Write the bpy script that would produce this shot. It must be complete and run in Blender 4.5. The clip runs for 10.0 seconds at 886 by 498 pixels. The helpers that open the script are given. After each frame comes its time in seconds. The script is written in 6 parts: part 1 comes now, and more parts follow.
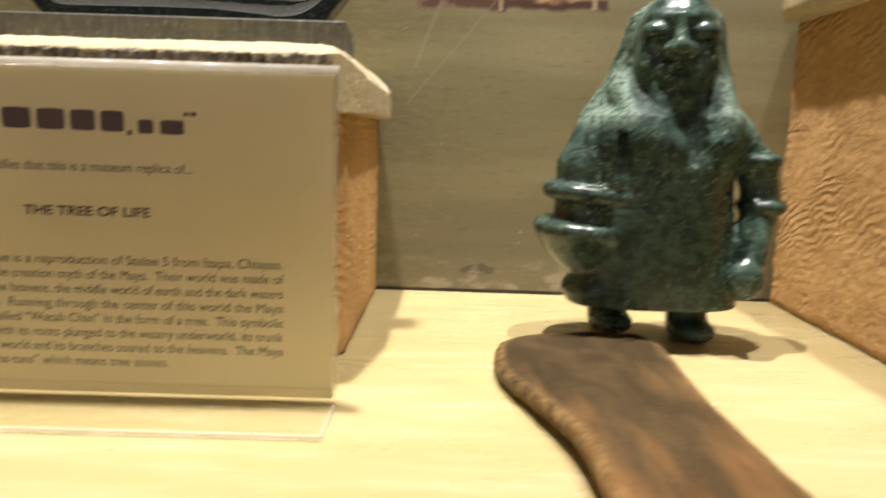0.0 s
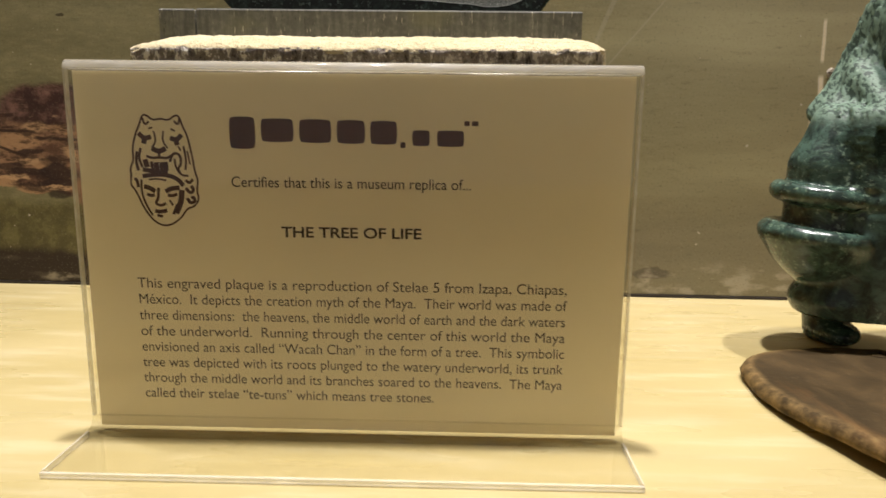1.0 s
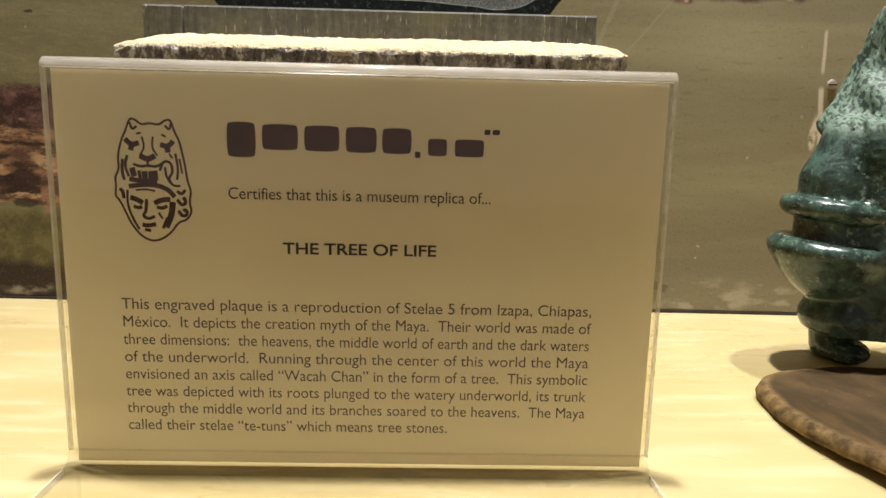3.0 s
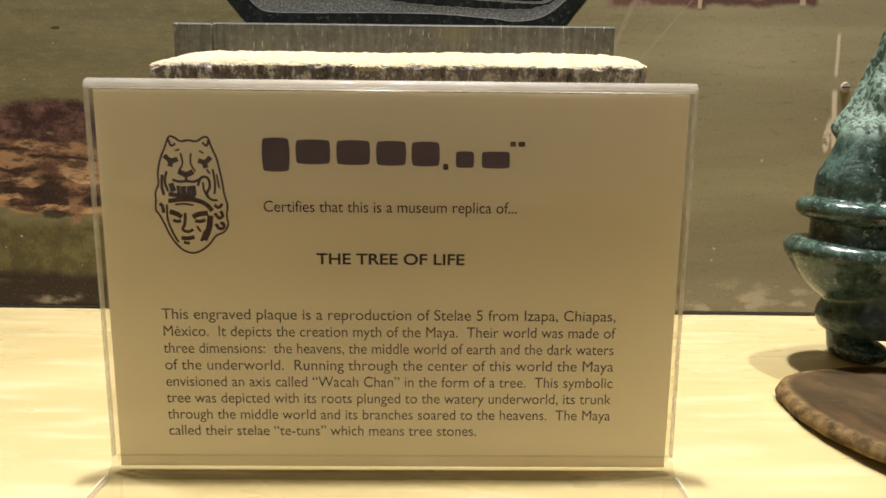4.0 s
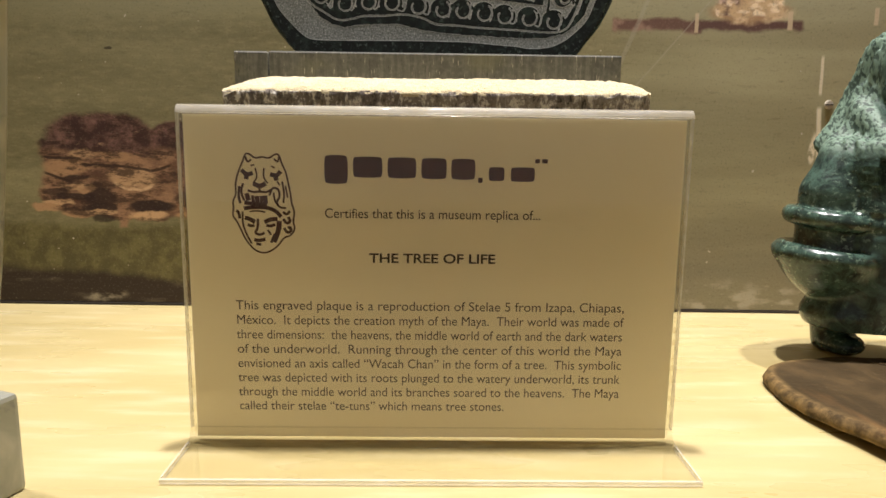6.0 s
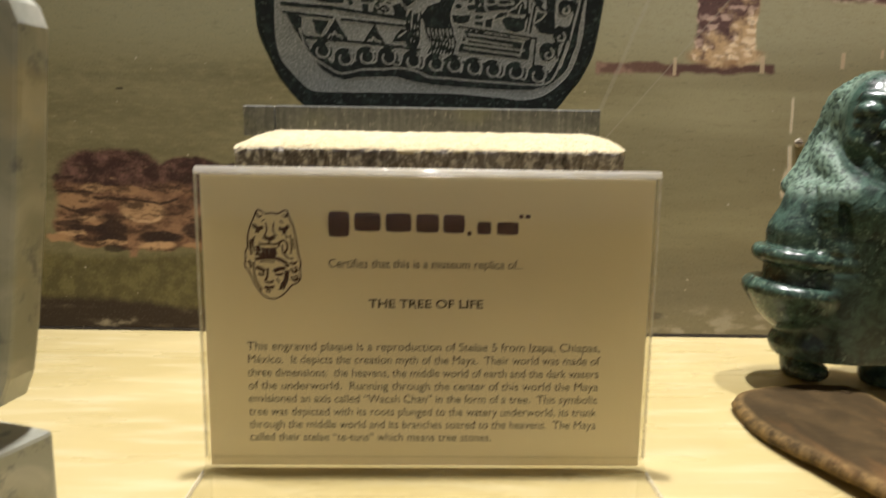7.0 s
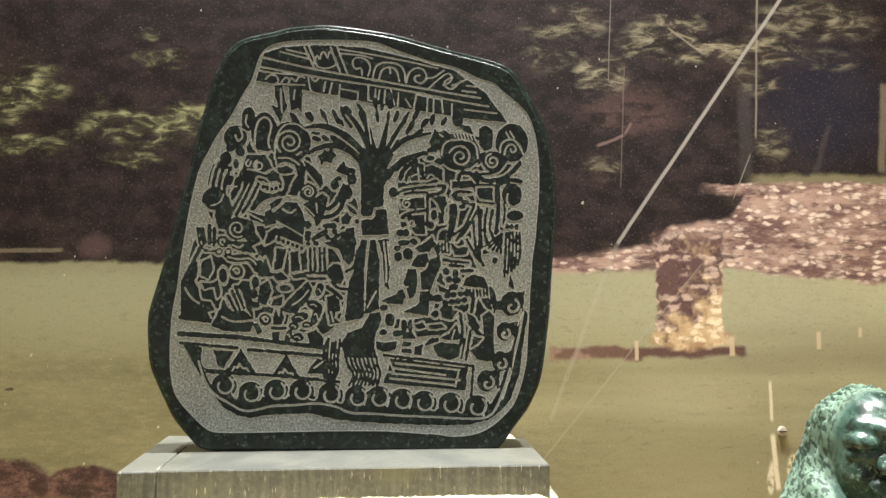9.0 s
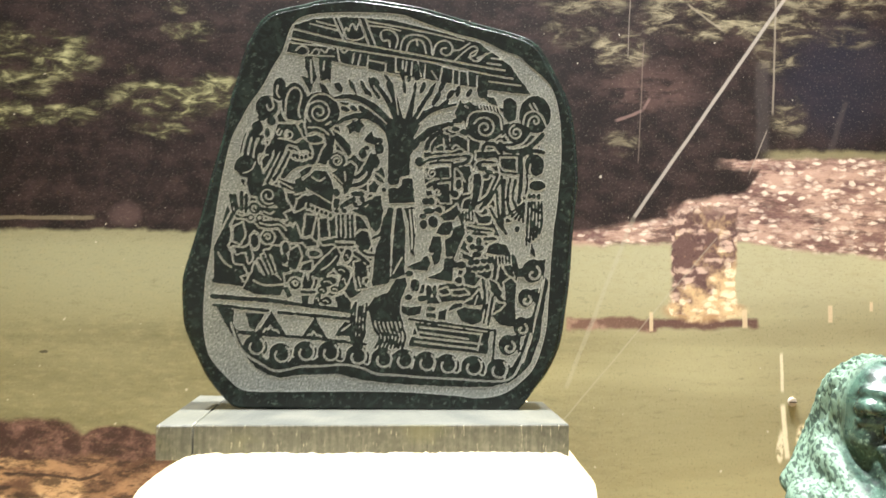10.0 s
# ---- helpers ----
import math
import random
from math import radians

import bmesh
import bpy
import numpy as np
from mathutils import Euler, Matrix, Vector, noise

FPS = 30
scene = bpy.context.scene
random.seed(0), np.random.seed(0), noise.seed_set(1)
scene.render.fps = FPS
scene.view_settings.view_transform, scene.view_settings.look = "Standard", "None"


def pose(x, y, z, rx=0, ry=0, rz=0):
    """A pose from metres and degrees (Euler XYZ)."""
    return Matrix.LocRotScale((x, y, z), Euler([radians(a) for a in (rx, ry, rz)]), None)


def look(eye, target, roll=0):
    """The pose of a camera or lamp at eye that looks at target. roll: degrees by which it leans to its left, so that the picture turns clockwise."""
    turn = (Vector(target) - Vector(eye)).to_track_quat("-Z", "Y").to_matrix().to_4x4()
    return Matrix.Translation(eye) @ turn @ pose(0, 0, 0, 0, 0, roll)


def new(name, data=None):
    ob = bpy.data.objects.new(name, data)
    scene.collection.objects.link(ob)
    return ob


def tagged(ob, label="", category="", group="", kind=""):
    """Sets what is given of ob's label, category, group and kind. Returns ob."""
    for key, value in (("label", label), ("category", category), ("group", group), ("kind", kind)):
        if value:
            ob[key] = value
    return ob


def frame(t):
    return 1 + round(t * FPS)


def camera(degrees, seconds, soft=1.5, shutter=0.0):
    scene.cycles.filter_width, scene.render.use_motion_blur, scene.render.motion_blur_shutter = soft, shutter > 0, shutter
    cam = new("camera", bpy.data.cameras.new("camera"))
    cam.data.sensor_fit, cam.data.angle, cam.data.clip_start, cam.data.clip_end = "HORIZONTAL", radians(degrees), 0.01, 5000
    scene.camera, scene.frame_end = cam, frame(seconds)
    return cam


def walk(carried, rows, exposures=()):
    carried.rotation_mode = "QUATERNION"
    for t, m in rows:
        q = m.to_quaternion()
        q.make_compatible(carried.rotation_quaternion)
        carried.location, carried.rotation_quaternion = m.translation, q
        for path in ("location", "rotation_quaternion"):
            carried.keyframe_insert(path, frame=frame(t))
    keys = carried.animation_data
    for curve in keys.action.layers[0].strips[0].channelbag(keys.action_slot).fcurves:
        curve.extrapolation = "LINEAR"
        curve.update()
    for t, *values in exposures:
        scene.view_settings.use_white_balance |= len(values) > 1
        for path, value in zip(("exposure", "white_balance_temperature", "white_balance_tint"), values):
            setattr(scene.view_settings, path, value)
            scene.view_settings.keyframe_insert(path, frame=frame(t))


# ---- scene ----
cam = camera(65.00, 10.0, shutter=0.5)
PATH = [
    (0, (0.09654, -0.017, 0.08826), (0.07389, 1.95607, -0.23808), 1.74),
    (0.2, (0.0834, -0.01445, 0.08066), (0.00235, 1.95649, -0.24923), 1.42),
    (0.4, (0.05906, -0.00661, 0.078), (0.00882, 1.9651, -0.25343), 0.83),
    (0.5, (0.05149, -0.00385, 0.08327), (-0.0133, 1.96443, -0.26553), 0.85),
    (1, (0.01482, 0.00613, 0.09414), (-0.05736, 1.9686, -0.28471), 0.73),
    (1.5, (0.01086, 0.00859, 0.09789), (0.00311, 1.97326, -0.27631), 1.36),
    (2, (0.00819, 0.01213, 0.09379), (0.02463, 1.97846, -0.27127), 1.60),
    (2.5, (0.00423, 0.02128, 0.09314), (0.02909, 1.98853, -0.26647), 1.67),
    (4, (-0.00363, 0.01565, 0.09651), (-0.00989, 1.9848, -0.25338), 0.55),
    (4.5, (-0.00768, 0.00608, 0.09782), (-0.02311, 1.97527, -0.25159), 0.53),
    (5, (-0.00961, -0.00335, 0.10044), (-0.02335, 1.96577, -0.24939), 0.54),
    (5.5, (-0.01104, -0.00924, 0.10046), (-0.01881, 1.96107, -0.24276), 0.55),
    (6.8, (-0.02029, -0.03249, 0.1122), (-0.00526, 1.93915, -0.22311), 0.95),
    (7, (-0.01473, -0.0358, 0.11944), (0.00288, 1.93699, -0.20885), 0.85),
    (7.5, (0.00942, -0.02599, 0.1478), (0.0379, 1.96091, -0.07891), 0.54),
    (8, (0.01523, -0.00132, 0.17802), (0.07132, 1.99589, 0.08855), -0.09),
    (8.5, (0.00816, 0.00929, 0.19212), (0.07787, 2.00794, 0.21491), -0.35),
    (9, (0.00724, 0.01418, 0.19358), (0.07674, 2.01051, 0.29278), -0.23),
    (9.5, (0.00663, 0.01564, 0.19237), (0.06879, 2.013, 0.27421), 0.03),
    (10, (0.00045, 0.00592, 0.18772), (0.04807, 2.0048, 0.23468), 0.39),
]
walk(cam, [(t, look(eye, target, roll)) for t, eye, target, roll in PATH],
     exposures=((0, 0.22, 6350, 21), (0.5, 0.0, 6350, 21), (1, -0.1, 6180, 20), (2.5, 0.05, 6100, 20), (5.5, 0.15, 6150, 21), (7, -0.05, 6150, 18), (7.5, 0, 6200, 16), (8, 0.05, 6250, 14), (8.2, 0.3, 6200, 13), (8.5, 0.45, 6100, 13), (9, 1.0, 5950, 13), (9.5, 1.35, 5900, 13), (10, 1.48, 5880, 13)))

# ---- light and exposure ----
world = bpy.data.worlds.new("world")
scene.world = world
world.use_nodes = True
world.node_tree.nodes["Background"].inputs[0].default_value = (1.0, 0.92, 0.78, 1)
world.node_tree.nodes["Background"].inputs[1].default_value = 0.26

# eye of each spotlight, the place that it is turned to, its cone in degrees, its power
LAMPS = (((-0.02, 0.262, 1.15), (0.02, 0.31, 0.05), 43, 86.0), ((0.33, 0.250, 1.15), (0.21, 0.35, 0.12), 35, 52.0), ((-0.36, 0.310, 1.15), (-0.26, 0.28, 0.06), 38, 44.0))
for eye, aim, cone, watts in LAMPS:
    bulb = bpy.data.lights.new("spot_bulb", "SPOT")
    bulb.energy, bulb.color = watts, (1.0, 0.955, 0.86)
    bulb.shadow_soft_size, bulb.spot_size, bulb.spot_blend = 0.020, radians(cone), 0.9
    new("spot_bulb", bulb).matrix_world = look(eye, aim)


# ---- node helpers ----
class Val:
    """A node socket that can be reckoned with."""

    def __init__(self, tree, sock):
        self.tree, self.sock = tree, sock

    def op(self, kind, *others):
        n = self.tree.nodes.new("ShaderNodeMath")
        n.operation = kind
        put(self.tree, n.inputs[0], self)
        for i, o in enumerate(others):
            put(self.tree, n.inputs[i + 1], o)
        return Val(self.tree, n.outputs[0])

    def __add__(self, o):
        return self.op("ADD", o)

    def __sub__(self, o):
        return self.op("SUBTRACT", o)

    def __mul__(self, o):
        return self.op("MULTIPLY", o)

    def __radd__(self, o):
        return self.op("ADD", o)

    def __rmul__(self, o):
        return self.op("MULTIPLY", o)

    def __rsub__(self, o):
        return (self * -1.0) + o

    def __truediv__(self, o):
        return self.op("DIVIDE", o)

    def least(self, o):
        return self.op("MINIMUM", o)

    def most(self, o):
        return self.op("MAXIMUM", o)

    def size(self):
        return self.op("ABSOLUTE")

    def step(self, lo, hi, a=0.0, b=1.0):
        n = self.tree.nodes.new("ShaderNodeMapRange")
        n.interpolation_type = "SMOOTHSTEP"
        put(self.tree, n.inputs[0], self)
        flip = lo > hi
        for i, v in enumerate((hi, lo, b, a) if flip else (lo, hi, a, b)):
            n.inputs[i + 1].default_value = v
        return Val(self.tree, n.outputs[0])


def put(tree, socket, v):
    if isinstance(v, Val):
        tree.links.new(v.sock, socket)
    elif isinstance(v, tuple) and len(v) == 3 and socket.type == "RGBA":
        socket.default_value = (*v, 1)
    else:
        socket.default_value = v


class Paint:
    """A new node material, with short ways to add textures and mixes."""

    def __init__(self, name):
        self.mat = bpy.data.materials.new(name)
        self.mat.use_nodes = True
        self.tree = self.mat.node_tree
        self.shader = self.tree.nodes["Principled BSDF"]
        self.coord = Val(self.tree, self.tree.nodes.new("ShaderNodeTexCoord").outputs["Object"])

    def xyz(self):
        n = self.tree.nodes.new("ShaderNodeSeparateXYZ")
        put(self.tree, n.inputs[0], self.coord)
        return [Val(self.tree, o) for o in n.outputs]

    def vec(self, x, y, z):
        n = self.tree.nodes.new("ShaderNodeCombineXYZ")
        for s, v in zip(n.inputs, (x, y, z)):
            put(self.tree, s, v)
        return Val(self.tree, n.outputs[0])

    def scaled(self, sx, sy, sz):
        n = self.tree.nodes.new("ShaderNodeMapping")
        put(self.tree, n.inputs[0], self.coord)
        n.inputs["Scale"].default_value = (sx, sy, sz)
        return Val(self.tree, n.outputs[0])

    def noise(self, scale, detail=4.0, rough=0.55, at=None, warp=0.0):
        n = self.tree.nodes.new("ShaderNodeTexNoise")
        put(self.tree, n.inputs["Vector"], at or self.coord)
        n.inputs["Scale"].default_value, n.inputs["Detail"].default_value = scale, detail
        n.inputs["Roughness"].default_value, n.inputs["Distortion"].default_value = rough, warp
        return Val(self.tree, n.outputs[0])

    def cells(self, scale, at=None, feature="F1", out="Distance", spread=1.0):
        n = self.tree.nodes.new("ShaderNodeTexVoronoi")
        n.feature = feature
        put(self.tree, n.inputs["Vector"], at or self.coord)
        n.inputs["Scale"].default_value, n.inputs["Randomness"].default_value = scale, spread
        return Val(self.tree, n.outputs[out])

    def first(self, colour):
        n = self.tree.nodes.new("ShaderNodeSeparateColor")
        put(self.tree, n.inputs[0], colour)
        return Val(self.tree, n.outputs[0])

    def mix(self, fac, a, b):
        n = self.tree.nodes.new("ShaderNodeMix")
        n.data_type = "RGBA"
        for i, v in ((0, fac), (6, a), (7, b)):
            put(self.tree, n.inputs[i], v)
        return Val(self.tree, n.outputs[2])

    def attribute(self, name):
        n = self.tree.nodes.new("ShaderNodeAttribute")
        n.attribute_name = name
        return Val(self.tree, n.outputs["Fac"])

    def finish(self, colour, rough=0.5, metal=0.0, bump=None, strength=0.3, depth=0.001, **extra):
        put(self.tree, self.shader.inputs["Base Color"], colour)
        put(self.tree, self.shader.inputs["Roughness"], rough)
        self.shader.inputs["Metallic"].default_value = metal
        for key, v in extra.items():
            put(self.tree, self.shader.inputs[key.replace("_", " ")], v)
        if bump is not None:
            n = self.tree.nodes.new("ShaderNodeBump")
            n.inputs["Strength"].default_value, n.inputs["Distance"].default_value = strength, depth
            put(self.tree, n.inputs["Height"], bump)
            self.tree.links.new(n.outputs[0], self.shader.inputs["Normal"])
        return self.mat


# ---- materials ----
def cream_board():
    p = Paint("cream_board")
    broad = p.noise(9, 3, at=p.scaled(0.6, 1.6, 1))
    gloss_streak = p.noise(60, 4, at=p.scaled(0.35, 2.2, 1))
    colour = p.mix(broad.step(0.35, 0.7), (0.418, 0.346, 0.150), (0.482, 0.405, 0.198))
    # pale streaks put into the colour for the glossy sheen along the shelf
    colour = p.mix(gloss_streak.step(0.46, 0.74) * 0.34, colour, (0.60, 0.548, 0.355))
    dirt = p.noise(220, 2).step(0.70, 0.80)
    colour = p.mix(dirt * 0.18, colour, (0.45, 0.40, 0.28))
    rough = p.noise(30, 3, at=p.scaled(0.4, 1.5, 1)).step(0.3, 0.75, 0.24, 0.42)
    wave = p.noise(120, 3, at=p.scaled(0.3, 1.4, 1)) + p.noise(900, 2) * 0.15
    return p.finish(colour, rough, bump=wave, strength=0.25, depth=0.0006)


def cream_wall():
    p = Paint("cream_wall")
    colour = p.mix(p.noise(4, 4).step(0.3, 0.7), (0.62, 0.55, 0.42), (0.70, 0.62, 0.48))
    return p.finish(colour, 0.7, bump=p.noise(150, 4), strength=0.15)


def sand_coat(name, low, high, dark, spots=0.55, combed=0.0, depth=0.0022):
    p = Paint(name)
    grain = p.noise(1100, 3, 0.7)
    clump = p.noise(260, 4, 0.6)
    broad = p.noise(22, 3)
    colour = p.mix(broad.step(0.35, 0.68), low, high)
    colour = p.mix(clump.step(0.60, 0.42) * spots, colour, dark)
    colour = p.mix(grain.step(0.58, 0.72) * 0.5, colour, (0.80, 0.70, 0.50))
    _, y, z = p.xyz()
    ripple = ((z + y * 0.5) * 1250.0 + p.noise(26, 4, 0.6) * 52.0).op("SINE") * p.noise(30, 3).step(0.46, 0.72) * 0.42
    return p.finish(colour, 0.92, bump=grain * 0.5 + clump + ripple * combed, strength=0.9, depth=depth)


def shaded_flecked_side():
    """The pale coat in a shaded copy for the cap's front: dark grit with white flecks."""
    p = Paint("shaded_flecked_coat")
    grit = p.noise(430, 4, 0.75, at=p.scaled(1, 1, 0.5))
    broad = p.noise(60, 3)
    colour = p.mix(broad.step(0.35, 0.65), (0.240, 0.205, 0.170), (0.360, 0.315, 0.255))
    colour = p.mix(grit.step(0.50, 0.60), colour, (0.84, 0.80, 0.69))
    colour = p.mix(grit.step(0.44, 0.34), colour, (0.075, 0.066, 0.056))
    return p.finish(colour, 0.9, bump=grit, strength=0.9, depth=0.0035)


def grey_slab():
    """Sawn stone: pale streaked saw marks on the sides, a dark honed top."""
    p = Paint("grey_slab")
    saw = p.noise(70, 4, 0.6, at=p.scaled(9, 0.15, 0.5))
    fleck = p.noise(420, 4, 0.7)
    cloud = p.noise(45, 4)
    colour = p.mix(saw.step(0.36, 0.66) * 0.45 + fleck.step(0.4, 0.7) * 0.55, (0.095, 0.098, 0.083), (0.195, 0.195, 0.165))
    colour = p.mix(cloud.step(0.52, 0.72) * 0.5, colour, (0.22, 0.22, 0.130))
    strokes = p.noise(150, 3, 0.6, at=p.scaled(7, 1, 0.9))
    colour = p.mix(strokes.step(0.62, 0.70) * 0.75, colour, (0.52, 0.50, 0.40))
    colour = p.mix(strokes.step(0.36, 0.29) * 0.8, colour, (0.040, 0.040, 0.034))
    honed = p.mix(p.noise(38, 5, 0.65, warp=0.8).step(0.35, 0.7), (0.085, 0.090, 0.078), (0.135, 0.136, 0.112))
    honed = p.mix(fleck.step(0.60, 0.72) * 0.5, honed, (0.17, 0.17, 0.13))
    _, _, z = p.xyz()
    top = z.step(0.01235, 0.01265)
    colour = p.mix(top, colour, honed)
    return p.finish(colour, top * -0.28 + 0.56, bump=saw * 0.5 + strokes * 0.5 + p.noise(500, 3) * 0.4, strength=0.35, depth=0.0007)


def jade(name, dark, mid, pale, scale=1.0, shift=0.5, gloss=0.12, coat=0.5, hair=False):
    p = Paint(name)
    veins = p.noise(130 * scale, 6, 0.68, warp=1.4)
    fleck = p.noise(520 * scale, 4, 0.7)
    wide = p.noise(38 * scale, 3, 0.6, warp=0.6)
    colour = p.mix(veins.step(shift - 0.12, shift + 0.16), dark, mid)
    colour = p.mix(fleck.step(0.54, 0.68) * wide.step(0.38, 0.62), colour, pale)
    colour = p.mix(fleck.step(0.42, 0.34) * 0.7, colour, dark)
    rough = veins.step(0.3, 0.7, gloss, gloss + 0.12)
    relief, shine = veins * 0.6 + fleck * 0.4, 0.42
    if hair:
        # fine strands down the hair, a gritty knurl on the cape
        x, y, z = p.xyz()
        locks = z.step(0.086, 0.094) * (x - 0.002).size().step(0.0160, 0.0195).most(y.step(0.002, 0.007))
        cape = z.step(0.070, 0.076) * z.step(0.118, 0.111) * (1.0 - locks)
        strand = p.noise(620, 2, 0.5, at=p.vec(x + z * 0.45, y, z * 0.10))
        grit = p.noise(900, 3, 0.7)
        colour = p.mix(locks * 0.50, colour, pale)
        colour = p.mix(locks * strand.step(0.54, 0.42) * 0.80, colour, dark)
        colour = p.mix(cape * grit.step(0.50, 0.38) * 0.6, colour, dark)
        relief = relief + strand * locks * 5.0 + grit * cape * 3.0
        rough = rough + (locks + cape) * 0.30
        shine = (locks + cape) * -0.26 + 0.42
    return p.finish(colour, rough, bump=relief, strength=0.16, depth=0.0006, Coat_Weight=coat, Coat_Roughness=0.06, Specular_IOR_Level=shine)


def engraved():
    p = Paint("engraved_jade")
    height = p.attribute("raised")
    raised = height.step(0.45, 0.62)
    grain = p.noise(1300, 3, 0.75)
    cloud = p.noise(60, 4)
    veins = p.noise(170, 5, 0.65, warp=1.0)
    etched = p.mix(cloud.step(0.3, 0.7), (0.243, 0.262, 0.241), (0.326, 0.346, 0.320))
    etched = p.mix(grain.step(0.54, 0.36) * 0.9, etched, (0.11, 0.118, 0.106))
    etched = p.mix(grain.step(0.55, 0.66) * 0.85, etched, (0.66, 0.66, 0.605))
    # chalky pale rims round the forms; the colour also holds light their edges catch
    edge_light = height.step(0.02, 0.40)
    etched = p.mix(edge_light * 0.7, etched, (0.66, 0.67, 0.62))
    polished = p.mix(veins.step(0.46, 0.66), (0.012, 0.016, 0.014), (0.026, 0.040, 0.032))
    polished = p.mix(p.noise(600, 3).step(0.58, 0.70) * 0.7, polished, (0.090, 0.125, 0.100))
    colour = p.mix(raised, etched, polished)
    rough = raised * -0.62 + 0.82
    return p.finish(colour, rough, bump=grain * (1.0 - raised), strength=0.7, depth=0.0006, Specular_IOR_Level=0.3)


def marble():
    p = Paint("grey_green_marble")
    cloud = p.noise(40, 5, 0.6, warp=0.8)
    spots = p.noise(90, 4, 0.6)
    colour = p.mix(cloud.step(0.36, 0.66), (0.36, 0.37, 0.30), (0.52, 0.52, 0.43))
    colour = p.mix(spots.step(0.54, 0.68) * 0.7, colour, (0.115, 0.130, 0.145))
    colour = p.mix(p.noise(26, 4).step(0.50, 0.66) * 0.55, colour, (0.50, 0.44, 0.25))
    return p.finish(colour, 0.30, bump=cloud + p.noise(400, 3) * 0.3, strength=0.2)


def worn_wood():
    p = Paint("worn_brown_leather")
    _, y, _ = p.xyz()
    grain = p.noise(55, 5, 0.65, at=p.scaled(1.0, 0.45, 1.0), warp=0.4)
    wear = p.noise(22, 5, 0.62, at=p.scaled(2.2, 0.35, 1.0))
    colour = p.mix(grain.step(0.34, 0.68), (0.036, 0.024, 0.009), (0.074, 0.048, 0.018))
    colour = p.mix((wear + (0.20 - y) * 1.9).step(0.48, 0.74) * 0.75, colour, (0.215, 0.108, 0.034))
    colour = p.mix(p.noise(420, 4, 0.7).step(0.60, 0.75) * 0.35, colour, (0.19, 0.14, 0.08))
    rim = p.attribute("rim").step(0.15, 0.9)
    colour = p.mix(rim * p.noise(200, 5, 0.65).step(0.30, 0.72) * 0.75, colour, (0.270, 0.178, 0.066))
    rough = grain.step(0.3, 0.7, 0.62, 0.80)
    return p.finish(colour, rough, bump=grain + p.noise(420, 4) * 0.5, strength=0.4, depth=0.001, Specular_IOR_Level=0.15)


def acrylic():
    """A thin clear sheet: what lies behind shows through, with a mirror-like gloss over it."""
    p = Paint("clear_acrylic")
    clear = p.tree.nodes.new("ShaderNodeBsdfTransparent")
    put(p.tree, clear.inputs[0], (0.975, 0.97, 0.945))
    gloss = p.tree.nodes.new("ShaderNodeBsdfGlossy")
    put(p.tree, gloss.inputs["Roughness"], p.noise(40, 3).step(0.35, 0.8, 0.02, 0.09))
    graze = p.tree.nodes.new("ShaderNodeLayerWeight")
    graze.inputs[0].default_value = 0.5
    g = Val(p.tree, graze.outputs["Facing"])
    sheen = g * g * g * g * 0.38 + 0.035
    both = p.tree.nodes.new("ShaderNodeMixShader")
    p.tree.links.new(sheen.sock, both.inputs[0])
    p.tree.links.new(clear.outputs[0], both.inputs[1])
    p.tree.links.new(gloss.outputs[0], both.inputs[2])
    p.tree.links.new(both.outputs[0], p.tree.nodes["Material Output"].inputs[0])
    return p.mat


def acrylic_edge():
    p = Paint("acrylic_edge")
    tone = p.mix(p.noise(300, 3, at=p.scaled(0.3, 1, 1)).step(0.4, 0.7), (0.80, 0.76, 0.62), (0.93, 0.91, 0.82))
    return p.finish(tone, 0.10, Alpha=0.38)


def card_paper():
    p = Paint("cream_card")
    tone = p.mix(p.noise(25, 3).step(0.3, 0.7), (0.855, 0.805, 0.665), (0.905, 0.855, 0.710))
    tone = p.mix(p.noise(1600, 2).step(0.6, 0.8) * 0.2, tone, (0.60, 0.50, 0.33))
    p.finish(tone, 0.75)
    thin = p.tree.nodes.new("ShaderNodeBsdfTranslucent")
    put(p.tree, thin.inputs[0], (0.92, 0.870, 0.700))
    both = p.tree.nodes.new("ShaderNodeMixShader")
    both.inputs[0].default_value = 0.68
    p.tree.links.new(p.shader.outputs[0], both.inputs[1])
    p.tree.links.new(thin.outputs[0], both.inputs[2])
    p.tree.links.new(both.outputs[0], p.tree.nodes["Material Output"].inputs[0])
    return p.mat


def plain(name, colour, rough=0.6, metal=0.0):
    p = Paint(name)
    tone = p.noise(200, 3).step(0.3, 0.7, 0.85, 1.1)
    n = p.tree.nodes.new("ShaderNodeVectorMath")
    n.operation = "SCALE"
    n.inputs[0].default_value = colour
    put(p.tree, n.inputs["Scale"], tone)
    return p.finish(Val(p.tree, n.outputs[0]), rough, metal)


def glow(name, colour, strength):
    p = Paint(name)
    p.shader.inputs["Emission Color"].default_value = (*colour, 1)
    p.shader.inputs["Emission Strength"].default_value = strength
    return p.finish(colour, 0.5)


